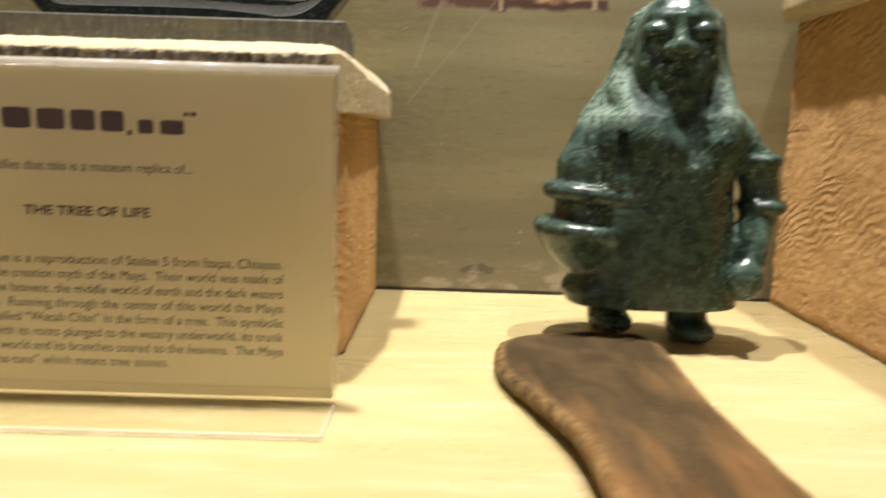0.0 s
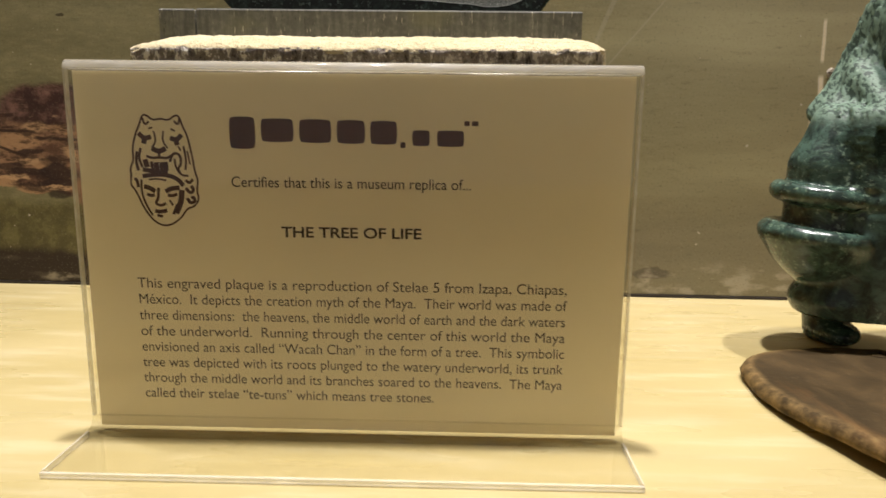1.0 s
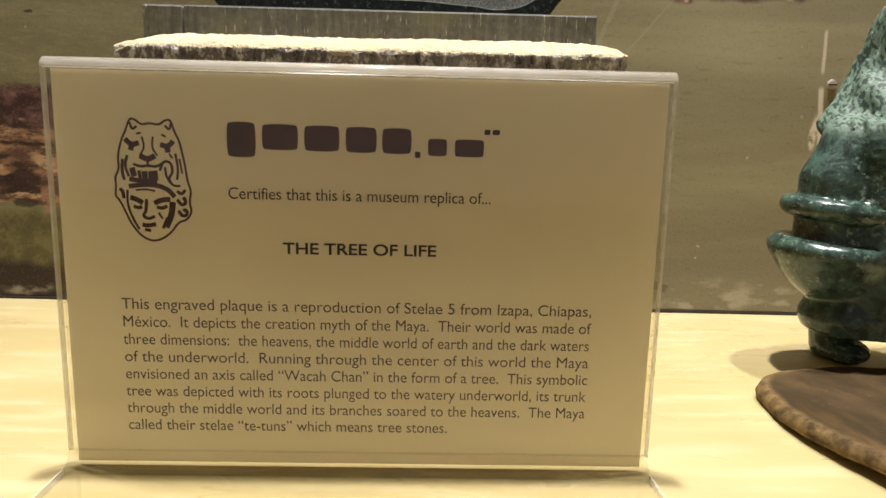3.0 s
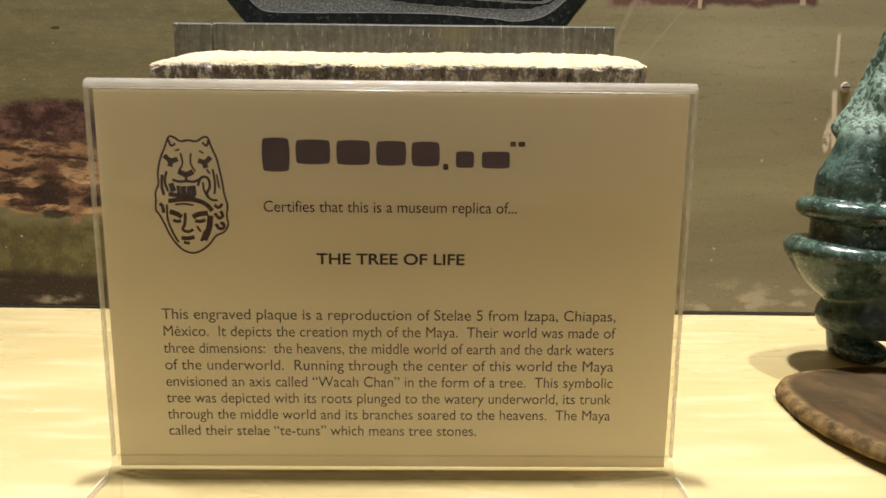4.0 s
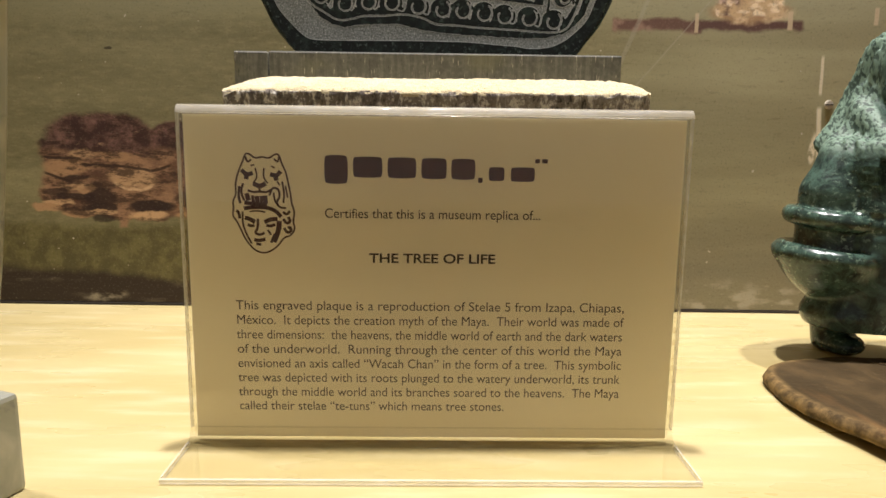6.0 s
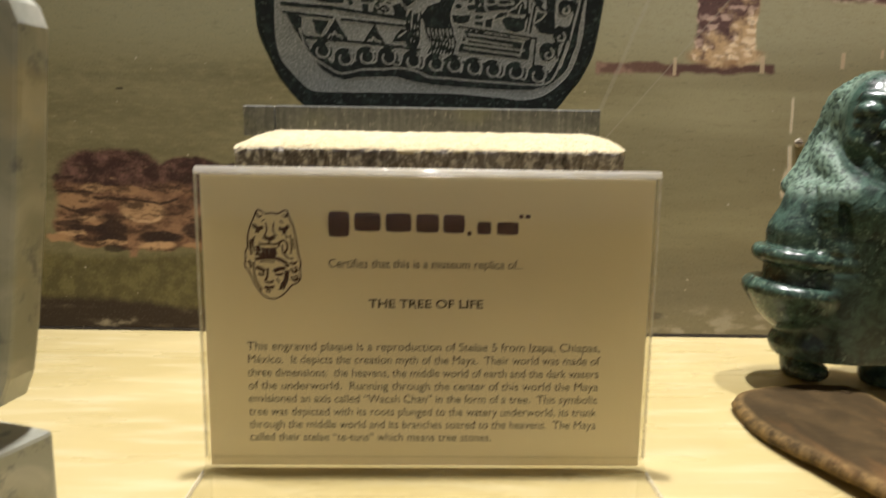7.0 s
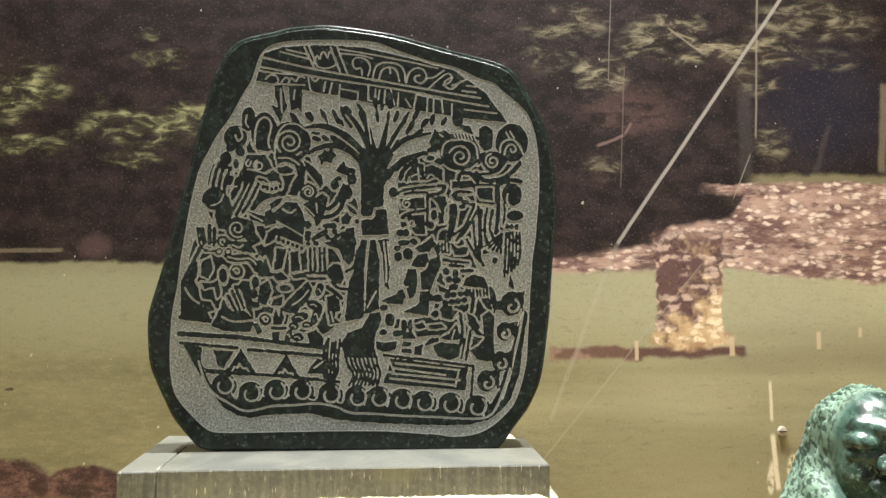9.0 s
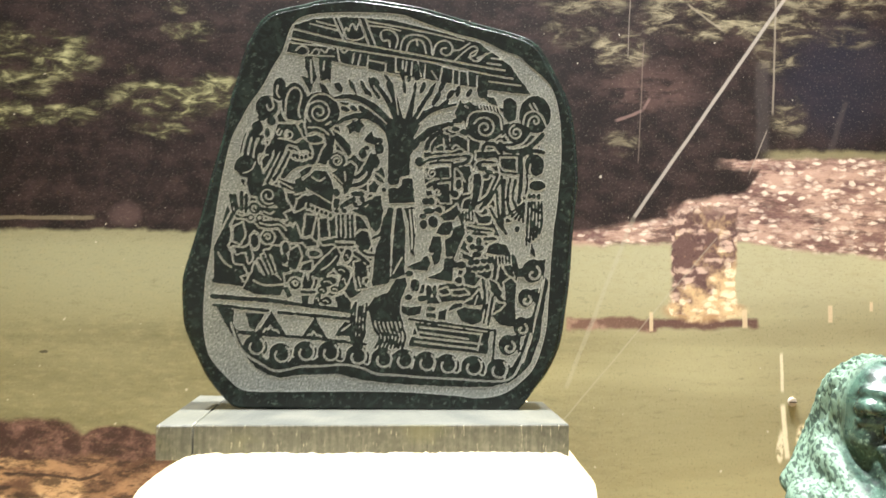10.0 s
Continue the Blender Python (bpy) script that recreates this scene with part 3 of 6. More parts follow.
def prism_bm(points, depth, axis="z", bevel=0.0, segments=2):
    """A polygon in a plane, given depth: axis z lays it flat, axis y stands it up (points are x and z)."""
    bm = bmesh.new()
    put_up = (lambda a, b, d: (a, b, d)) if axis == "z" else (lambda a, b, d: (a, d, b))
    low = [bm.verts.new(put_up(a, b, 0.0)) for a, b in points]
    high = [bm.verts.new(put_up(a, b, depth)) for a, b in points]
    count = len(points)
    rims = [bm.faces.new(low), bm.faces.new(high)]
    for i in range(count):
        bm.faces.new((low[i], low[(i + 1) % count], high[(i + 1) % count], high[i]))
    bmesh.ops.recalc_face_normals(bm, faces=bm.faces)
    if bevel:
        edges = [e for f in rims for e in f.edges]
        bmesh.ops.bevel(bm, geom=edges, offset=bevel, segments=segments, profile=0.6, affect="EDGES")
    return bm


def rounded(points, rounds=3):
    """Chaikin's corner cutting of a closed outline."""
    for _ in range(rounds):
        points = [q for i in range(len(points)) for q in (
            tuple(0.75 * a + 0.25 * b for a, b in zip(points[i], points[(i + 1) % len(points)])),
            tuple(0.25 * a + 0.75 * b for a, b in zip(points[i], points[(i + 1) % len(points)])))]
    return points


def spline(points, steps=5):
    """A smooth closed line through all the points."""
    out = []
    count = len(points)
    for i in range(count):
        p0, p1, p2, p3 = (points[(i + k) % count] for k in (-1, 0, 1, 2))
        for s in range(steps):
            t = s / steps
            out.append(tuple(0.5 * (2 * b + (c - a) * t + (2 * a - 5 * b + 4 * c - d) * t * t + (3 * b - a - 3 * c + d) * t ** 3) for a, b, c, d in zip(p0, p1, p2, p3)))
    return out


def ease(d, soft):
    t = np.clip(0.5 - d / (2 * soft), 0, 1)
    return t * t * (3 - 2 * t)


def rough_block(x0, x1, y0, y1, z0, z1, radius, chamfer, cell, bump, seed):
    """A block with rounded edges, clipped upright corners and a coarse, uneven skin."""
    def grid(n0, n1):
        return max(2, int(round((n1 - n0) / cell)))
    nx, ny, nz = grid(x0, x1), grid(y0, y1), grid(z0, z1)
    bm = bmesh.new()
    seen = {}

    def vert(i, j, k):
        key = (i, j, k)
        if key not in seen:
            seen[key] = bm.verts.new((x0 + (x1 - x0) * i / nx, y0 + (y1 - y0) * j / ny, z0 + (z1 - z0) * k / nz))
        return seen[key]
    for k in (0, nz):
        for i in range(nx):
            for j in range(ny):
                bm.faces.new([vert(i, j, k), vert(i + 1, j, k), vert(i + 1, j + 1, k), vert(i, j + 1, k)])
    for j in (0, ny):
        for i in range(nx):
            for k in range(nz):
                bm.faces.new([vert(i, j, k), vert(i + 1, j, k), vert(i + 1, j, k + 1), vert(i, j, k + 1)])
    for i in (0, nx):
        for j in range(ny):
            for k in range(nz):
                bm.faces.new([vert(i, j, k), vert(i, j + 1, k), vert(i, j + 1, k + 1), vert(i, j, k + 1)])
    mid = Vector(((x0 + x1) / 2, (y0 + y1) / 2, (z0 + z1) / 2))
    half = Vector(((x1 - x0) / 2, (y1 - y0) / 2, (z1 - z0) / 2))
    inner = half - Vector((radius,) * 3)
    shift = Vector((seed * 3.1, seed * 1.7, seed))
    for v in bm.verts:
        q = v.co - mid
        over = abs(q.x) + abs(q.y) - (half.x + half.y - chamfer)
        if over > 0 and chamfer:
            q.x -= math.copysign(over / 2, q.x)
            q.y -= math.copysign(over / 2, q.y)
        core = Vector([max(-c, min(c, a)) for a, c in zip(q, inner)])
        way = q - core
        if way.length > 1e-9:
            n = way.normalized()
            q = core + n * min(way.length, radius)
        else:
            n = q.normalized()
        place = q + mid
        lump = noise.noise((place + shift) * 240) * 0.45 + noise.noise((place + shift) * 620) * 0.7 + noise.noise((place + shift) * 45) * 0.5
        v.co = place + n * lump * bump
        v.co.z = max(v.co.z, z0)
    bmesh.ops.recalc_face_normals(bm, faces=bm.faces)
    return bm


# ---- the case: shelf, printed back panel, closing walls ----
part("shelf_floor", box_bm(-0.66, 0.66, -0.55, 0.3692, -0.03, 0.0), BOARD)
tagged(bpy.data.objects["shelf_floor"], "cream painted display case shelf with a soft gloss", "shelf", kind="structure")
panel_bm = box_bm(-0.66, 0.66, 0.3700, 0.380, 0.0015, 0.60, 0.0003, 1)
bmesh.ops.bisect_plane(panel_bm, geom=panel_bm.verts[:] + panel_bm.edges[:] + panel_bm.faces[:], plane_co=(0, 0, 0.190), plane_no=(0, 0, 1))
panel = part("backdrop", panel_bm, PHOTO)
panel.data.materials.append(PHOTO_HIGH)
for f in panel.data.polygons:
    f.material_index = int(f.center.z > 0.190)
tagged(panel, "scratched photo print of a lawn with old stones before a dark wood", "photo panel", kind="structure")
joint = part("trim", box_bm(-0.66, 0.66, 0.3694, 0.381, -0.002, 0.0013), GAP_DARK)
tagged(joint, "dark open joint under the printed back panel", "joint", kind="structure")
for wall_name, dims in (("wall_north", (-0.70, 0.70, 0.384, 0.41, -0.03, 1.24)), ("wall_west", (-0.70, -0.662, -0.55, 0.3835, -0.03, 1.24)),
                        ("wall_east", (0.662, 0.70, -0.55, 0.3835, -0.03, 1.24))):
    tagged(part(wall_name, box_bm(*dims), WALL), "plain cream wall that closes the display case", "wall", kind="structure")
tagged(part("ceiling", box_bm(-0.70, 0.70, -0.59, 0.41, 1.242, 1.27), WALL), "plain cream top of the display case", "ceiling", kind="structure")


def cylinder_bm(r0, r1, z0, z1, count=24, bevel=0.0):
    bm = bmesh.new()
    bmesh.ops.create_cone(bm, cap_ends=True, segments=count, radius1=r0, radius2=r1, depth=z1 - z0)
    bmesh.ops.translate(bm, verts=bm.verts, vec=(0, 0, (z0 + z1) / 2))
    if bevel:
        rims = [e for e in bm.edges if abs(e.verts[0].co.z - e.verts[1].co.z) < 1e-7]
        bmesh.ops.bevel(bm, geom=rims, offset=bevel, segments=2, affect="EDGES")
    return bm


for (lx, ly, _), _, _, _ in LAMPS:
    lamp = thing("ceiling_spotlight", (lx, ly, 1.242), "small dark metal spotlight set in the top of the case", "spotlight", group="spotlights of the case")
    part("housing", cylinder_bm(0.034, 0.034, -0.012, 0.0, 28, 0.002), LAMP_METAL, lamp)
    part("lens", cylinder_bm(0.026, 0.026, -0.0155, -0.0125, 28, 0.0008), LENS, lamp, "glowing warm lamp lens")

# ---- the sand-coated plinth with its grey slab ----
plinth = thing("plinth", (0, 0, 0), "tan sand-coated plinth with a pale rough cap under the plaque", "plinth")
part("body", rough_block(-0.089, 0.0555, 0.241, 0.3690, 0.0, 0.0990, 0.004, 0.010, 0.0018, 0.0009, 1), TAN, plinth, smooth=True)
plinth_cap = part("cap", rough_block(-0.0992, 0.0625, 0.2212, 0.3685, 0.0950, 0.1196, 0.0018, 0.0105, 0.0009, 0.00095, 2), CAP, plinth, "pale rough sand-coated cap", smooth=True)
for v in plinth_cap.data.vertices:
    # the ends draw in and the coat rounds away broadly to the front
    inset = max(0.0, 0.2620 - v.co.y)
    v.co.x = min(max(v.co.x, -0.0992 + inset * 0.24), 0.0625 - inset * 0.21)
    ahead, aside = max(0.0, 0.2520 - v.co.y) / 0.0308, max(0.0, (v.co.x - 0.0470) / 0.0145, (-0.0780 - v.co.x) / 0.0202)
    drop = math.hypot(0.0058 * ahead ** 1.6, 0.0098 * aside ** 1.8)
    v.co.z -= min(drop, 0.0120) * max(0.0, (v.co.z - 0.0950) / 0.0246)
    if v.co.y < 0.2270:
        v.co.y += (0.1130 - min(v.co.z, 0.1130)) * 0.22
plinth_cap.data.materials.append(FLECKED_SHADE)
# faces turned to the front get the darker copy, for the shade there
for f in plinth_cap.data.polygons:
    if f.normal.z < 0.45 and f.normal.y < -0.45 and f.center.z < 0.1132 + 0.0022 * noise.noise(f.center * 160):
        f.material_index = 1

slab_points = [(-0.0958, 0.2585), (0.0530, 0.2605), (0.0505, 0.3020), (-0.0990, 0.3160)]
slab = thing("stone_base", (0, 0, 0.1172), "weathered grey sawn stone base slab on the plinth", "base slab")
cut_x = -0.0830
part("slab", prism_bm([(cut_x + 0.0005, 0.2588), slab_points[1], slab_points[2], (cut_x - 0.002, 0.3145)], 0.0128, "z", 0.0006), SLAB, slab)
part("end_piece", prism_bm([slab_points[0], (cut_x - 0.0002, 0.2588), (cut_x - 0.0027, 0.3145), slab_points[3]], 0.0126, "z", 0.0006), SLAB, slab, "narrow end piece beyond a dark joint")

# ---- the engraved plaque ----
OUTLINE = [(740, 799), (600, 799), (480, 799), (385, 799), (362, 798), (347, 791), (322, 764), (304, 739), (291, 710), (279, 682), (268, 651), (264, 620), (263, 569), (268, 542), (282, 497), (302, 429), (321, 357),
           (338, 300), (351, 234), (364, 193), (379, 141), (401, 97), (414, 82), (429, 72), (449, 66), (483, 59), (510, 52), (544, 48), (579, 47), (610, 50), (653, 56), (700, 64), (751, 78), (801, 92),
           (849, 104), (881, 114), (901, 124), (917, 140), (933, 168), (950, 199), (963, 227), (971, 255), (977, 291), (981, 335), (983, 380), (979, 427), (974, 487), (971, 545), (965, 600), (957, 663), (948, 694), (932, 729), (912, 757), (898, 777), (886, 791), (868, 798)]
FIELD = [(451, 123), (456, 106), (464, 91), (477, 80), (501, 73), (544, 70), (597, 70), (644, 71), (670, 75), (692, 84), (720, 94), (761, 108), (801, 116), (825, 126), (849, 139), (877, 146), (889, 160), (917, 181), (937, 203), (947, 231), (953, 263), (956, 311),
         (955, 349), (952, 382), (949, 424), (943, 461), (942, 487), (939, 521), (938, 558), (935, 600), (934, 640), (922, 690), (909, 721), (889, 741), (873, 755), (854, 766), (834, 772), (799, 775), (776, 770), (745, 769), (698, 765), (640, 764), (549, 765), (451, 767), (396, 768), (369, 765),
         (349, 747), (322, 719), (308, 698), (301, 667), (299, 628), (301, 589), (304, 550), (314, 505), (318, 463), (325, 425), (333, 376), (340, 345), (348, 311), (357, 287), (370, 265), (383, 239), (410, 204), (427, 169), (444, 145)]


def swollen(points, much):
    """An outline pushed outwards, but for its foot."""
    out = []
    for i, (u, v) in enumerate(points):
        (pu, pv), (nu, nv) = points[i - 1], points[(i + 1) % len(points)]
        long = math.hypot(nu - pu, nv - pv)
        k = much * min(1.0, max(0.0, (760 - v) / 120))
        out.append((u + (nv - pv) / long * k, v - (nu - pu) / long * k))
    return out


def spot(u, v):
    """From the drawing's own units to metres across and up the face, which leans a hair out of square."""
    a, b = u - 640, v - 420
    w = 1.0 - 2.8031e-5 * a + 4.0338e-5 * b
    return (2.1917e-4 * a - 2.1e-7 * b - 0.015006) / w, (-6.304e-6 * a - 2.11426e-4 * b + 0.211729) / w


STEP = 1.3
US, VS = np.meshgrid(np.arange(256, 992, STEP), np.arange(40, 806, STEP), indexing="ij")
raised = np.ones(US.shape)


def near(points, pad):
    """The part of the grid round some points."""
    lo_u, hi_u = min(p[0] for p in points) - pad, max(p[0] for p in points) + pad
    lo_v, hi_v = min(p[1] for p in points) - pad, max(p[1] for p in points) + pad
    return (slice(max(0, int((lo_u - 256) / STEP)), max(0, int((hi_u - 256) / STEP) + 2)), slice(max(0, int((lo_v - 40) / STEP)), max(0, int((hi_v - 40) / STEP) + 2)))


def d_poly(points, at=Ellipsis):
    u, v = US[at], VS[at]
    best, flip = np.full(u.shape, 1e9), np.ones(u.shape)
    for (ax, ay), (bx, by) in zip(points, points[1:] + points[:1]):
        ex, ey = bx - ax, by - ay
        t = np.clip(((u - ax) * ex + (v - ay) * ey) / (ex * ex + ey * ey + 1e-9), 0, 1)
        best = np.minimum(best, np.hypot(u - ax - t * ex, v - ay - t * ey))
        crosses = ((ay > v) != (by > v)) & (u < ex * (v - ay) / (ey if abs(ey) > 1e-9 else 1e-9) + ax)
        flip = np.where(crosses, -flip, flip)
    return best * flip


def d_stroke(points, w0, w1, at):
    u, v = US[at], VS[at]
    best = np.full(u.shape, 1e9)
    count = len(points) - 1
    for i in range(count):
        (ax, ay), (bx, by) = points[i], points[i + 1]
        ex, ey = bx - ax, by - ay
        t = np.clip(((u - ax) * ex + (v - ay) * ey) / (ex * ex + ey * ey + 1e-9), 0, 1)
        best = np.minimum(best, np.hypot(u - ax - t * ex, v - ay - t * ey) - (w0 + (w1 - w0) * (i + t) / count))
    return best


def curve(points, rounds=2):
    """An open line through rounded corners."""
    for _ in range(rounds):
        cut = [points[0]]
        for (ax, ay), (bx, by) in zip(points, points[1:]):
            cut += [(0.75 * ax + 0.25 * bx, 0.75 * ay + 0.25 * by), (0.25 * ax + 0.75 * bx, 0.25 * ay + 0.75 * by)]
        points = cut + [points[-1]]
    return points


def coil(u, v, r0, r1, start, turns, way=1):
    steps = max(8, int(abs(turns) * 16))
    return [(u + (r0 + (r1 - r0) * i / steps) * math.cos(radians(start) + way * turns * 2 * math.pi * i / steps),
             v + (r0 + (r1 - r0) * i / steps) * math.sin(radians(start) + way * turns * 2 * math.pi * i / steps)) for i in range(steps + 1)]


def lay(d, value, soft=0.9, at=Ellipsis):
    a = ease(d, soft + 0.5)
    raised[at] = raised[at] * (1 - a) + value * a


gap = np.full(US.shape, 1e3)
worn = np.random.default_rng(3).standard_normal(US.shape)
for axis in (0, 1):
    for _ in range(3):
        worn = (np.roll(worn, 1, axis) + worn + np.roll(worn, -1, axis)) / 3
worn *= 0.45 / worn.std()


def rise(d, at):
    d = d + worn[at]
    lay(d, 1.0, at=at)
    gap[at] = np.minimum(gap[at], d)


def dark(*points, grow=0.0):
    """A raised polished form with worn corners."""
    pts = list(points)
    at = near(pts, 8)
    rise(d_poly(pts, at) - 0.3 - grow, at)


def bar(w, *points, end=None):
    """A raised polished line."""
    pts = curve(list(points)) if len(points) > 2 else list(points)
    at = near(pts, 12 + w)
    rise(d_stroke(pts, w, w if end is None else end, at) - 0.1, at)


def cut(*points, w=1.35, straight=False):
    """An etched line."""
    pts = list(points) if straight or len(points) < 3 else curve(list(points))
    at = near(pts, 10)
    lay(d_stroke(pts, w, w, at) + worn[at] * 0.5, 0.0, at=at)


def oval(u, v, a, b, turn=0.0):
    at = near([(u - max(a, b), v - max(a, b)), (u + max(a, b), v + max(a, b))], 8)
    c, q = math.cos(radians(turn)), math.sin(radians(turn))
    du, dv = US[at] - u, VS[at] - v
    k = np.hypot((du * c + dv * q) / a, (dv * c - du * q) / b)
    rise((k - 1) * min(a, b) - 0.7, at)


def whorl(u, v, r, start=140, turns=1.6, way=1, inner=2.5):
    """A raised round form with an etched coil in it."""
    oval(u, v, r, r)
    cut(*coil(u, v, r - 4, inner, start, turns, way), straight=True)


field_d = d_poly(rounded(FIELD, 2))
lay(field_d, 0.0)

# sky band
dark((468, 95), (500, 84), (560, 80), (640, 84), (712, 100), (803, 125), (858, 163), (898, 217), (826, 210), (760, 199), (690, 188), (620, 176), (548, 162), (500, 152), (453, 143))
for line in (((463, 101), (545, 121), (660, 141), (720, 152), (800, 166), (850, 174)), ((458, 118), (533, 132), (600, 143), (720, 160), (800, 178), (865, 189))):
    cut(*line, w=1.6)
cut((496, 92), (545, 104))
cut((507, 88), (546, 97))
cut((539, 84), (556, 119), w=1.6)
cut((547, 82), (562, 119), w=1.6)
cut((556, 112), (562, 95), (566, 108), (569, 93), (576, 92), (580, 107), (583, 91), (588, 93), (597, 111), (590, 119), (575, 122), (562, 118))
cut((585, 84), (602, 127), w=1.6)
cut((597, 84), (615, 131), w=1.6)
cut((600, 87), (700, 104), (775, 121))
cut((604, 95), (640, 98), (660, 104))
cut((651, 136), (657, 118), (648, 104), (630, 101), (623, 110), (628, 124), (640, 119), (641, 133))
cut((660, 139), (664, 118), (678, 110), (702, 112), (716, 122), (718, 146))
cut((671, 141), (675, 124), (688, 118), (702, 122), (707, 144))
cut((690, 119), (691, 130))
cut((720, 147), (723, 128), (738, 119), (753, 125), (756, 140), (746, 149), (734, 144), (734, 135), (743, 134))
cut((757, 138), (768, 138), (786, 125))
cut((760, 156), (770, 146), (792, 128), (803, 136), (793, 150), (784, 146), (798, 138))
cut((784, 150), (800, 161), (816, 143))
cut((800, 152), (830, 139))
cut((826, 152), (843, 154))
cut((818, 161), (843, 164))
cut((822, 194), (879, 201))
cut((826, 212), (890, 221))
# glyphs below the sky band
cut((455, 124), (475, 129), (533, 133))
cut((470, 141), (478, 132), (490, 134), (494, 145), (486, 149))
cut((498, 147), (505, 136), (514, 140), (510, 149))
cut((516, 138), (524, 146), (530, 134), (540, 138))
cut((485, 149), (540, 151))
cut((546, 138), (549, 160), (556, 166), (600, 171))
cut((552, 139), (558, 146), (564, 139))
for a, c in (((576, 145), (573, 163)), ((588, 147), (583, 167)), ((602, 150), (600, 170)), ((606, 158), (634, 163)), ((634, 163), (633, 177)), ((652, 154), (652, 176)), ((652, 178), (664, 180)), ((665, 158), (664, 180)),
             ((672, 160), (670, 176)), ((682, 160), (680, 184)), ((692, 160), (698, 186)), ((706, 164), (704, 190)), ((718, 176), (727, 190)), ((737, 168), (732, 194)), ((757, 172), (756, 198)), ((768, 176), (767, 200)), ((782, 178), (784, 200)), ((800, 184), (800, 208)), ((740, 168), (780, 176))):
    cut(a, c)
dark((486, 152), (499, 151), (508, 190), (500, 205), (494, 196), (487, 172))
dark((511, 153), (536, 152), (534, 200), (528, 192), (515, 196))
cut((497, 158), (499, 200))
cut((522, 160), (520, 176))
dark((480, 186), (492, 190), (502, 206), (497, 217), (488, 202))
dark((512, 199), (524, 204), (531, 216), (518, 215))
dark((540, 200), (550, 198), (557, 208), (552, 217), (542, 209))
# crown of the tree
for u, v, a, c, turn in ((573, 204, 12, 4, 60), (594, 206, 11, 3.5, 68), (607, 200, 10, 3.5, 70), (603, 216, 8, 3.5, 55), (618, 218, 11, 3.5, 55), (632, 226, 10, 3, 60), (641, 208, 12, 3.5, 70), (616, 194, 8, 3, 40), (690, 178, 16, 5.5, 85), (702, 206, 10, 3.5, 110), (716, 214, 10, 3.5, 115),
                         (726, 226, 12, 4.5, 120), (736, 204, 9, 4, 115), (752, 218, 9, 4.5, 125), (742, 234, 9, 3, 150), (766, 212, 9, 4, 100), (786, 216, 8, 4, 120), (668, 205, 11, 3, 85), (664, 184, 9, 3.5, 75), (676, 190, 7, 3, 100), (560, 246, 8, 4, 20), (576, 244, 7, 4, 30), (592, 246, 9, 5, 40), (558, 236, 6, 2.5, 10), (606, 250, 7, 3.5, 40)):
    oval(u, v, a, c, turn)
bar(2.0, (538, 227), (562, 222), (592, 228), (620, 246), (650, 285), end=9)
bar(2.2, (545, 273), (562, 262), (592, 256), (622, 265), (650, 295), end=9)
bar(1.6, (604, 190), (630, 216), (645, 246), (660, 285), end=9)
bar(1.6, (630, 182), (645, 200), (652, 236), (664, 285), end=9)
bar(1.6, (689, 196), (682, 236), (672, 285), end=9)
bar(1.6, (724, 199), (700, 240), (676, 290), end=9)
bar(1.8, (762, 236), (725, 243), (702, 256), (678, 292), end=9)
bar(1.8, (752, 270), (716, 280), (694, 300), (668, 330), end=9)
dark((642, 262), (694, 262), (688, 290), (681, 320), (678, 374), (650, 386), (639, 380), (639, 310), (634, 286))
for line in (((541, 231), (580, 232), (615, 252), (636, 272)), ((612, 204), (632, 230), (646, 262)), ((650, 205), (657, 255)), ((684, 210), (670, 256)), ((712, 228), (692, 262)), ((760, 242), (722, 250), (696, 272))):
    cut(*line, w=1.1)
# trunk, box and robe
cut((634, 388), (660, 384), (664, 370), (680, 367), (686, 367), (691, 416), w=2.2, straight=True)
dark((639, 390), (662, 388), (667, 373), (684, 370), (689, 415), (640, 417))
cut((634, 419), (650, 421), (706, 417), w=2.0)
dark((640, 425), (650, 425), (645, 480), (644, 562), (611, 570), (617, 500), (630, 470), (634, 440))
dark((655, 425), (664, 425), (672, 460), (671, 548), (646, 556), (650, 480))
dark((669, 425), (688, 424), (692, 460), (688, 500), (690, 516), (681, 506), (677, 450))
cut((679, 428), (684, 465), (684, 500))
cut((686, 428), (690, 470))
cut((666, 516), (658, 530), (650, 545))
# roots and streams
dark((640, 580), (655, 556), (672, 552), (676, 566), (665, 590), (662, 615), (668, 633), (636, 634), (610, 632), (604, 606), (615, 590))
for i in range(5):
    bar(2.5, (602 - i * 7, 602 + i * 3), (597 - i * 6, 640), (600 - i * 7, 658), (588 - i * 3, 676))
for i in range(8):
    s0 = 612 + i * 7.6
    bar(2.5, (s0, 628 + i * 0.5), (s0 + 4, 648), (s0 + 16 - i, 662), (s0 + 6 - i * 0.6, 682))

# left group, upper part
oval(440, 211, 11.5, 21, 6)
cut((437, 204), (434, 218), (440, 226))
oval(468, 235, 23, 35)
cut((450, 266), (452, 226), (462, 208), (475, 208), (482, 222), (474, 250), (478, 262), w=1.6)
cut((444, 266), (474, 270), (500, 273), w=1.6)
oval(418, 243, 21, 20)
cut((426, 228), (431, 243), (421, 252), (417, 240), w=1.6)
cut((424, 226), (440, 235), (438, 254), (428, 262))
oval(515, 251, 35, 35)
cut(*coil(513, 252, 27, 4, 40, 2.3), straight=True, w=1.5)
cut((488, 280), (486, 248), (500, 222), (522, 217), (545, 232), w=1.3)
for u, v, a, c in ((408, 262, 7, 6), (426, 269, 8, 8), (400, 281, 10, 12), (418, 289, 4.5, 8), (398, 296, 6, 4)):
    oval(u, v, a, c)
dark((434, 275), (470, 274), (482, 298), (456, 312), (432, 330), (424, 300))
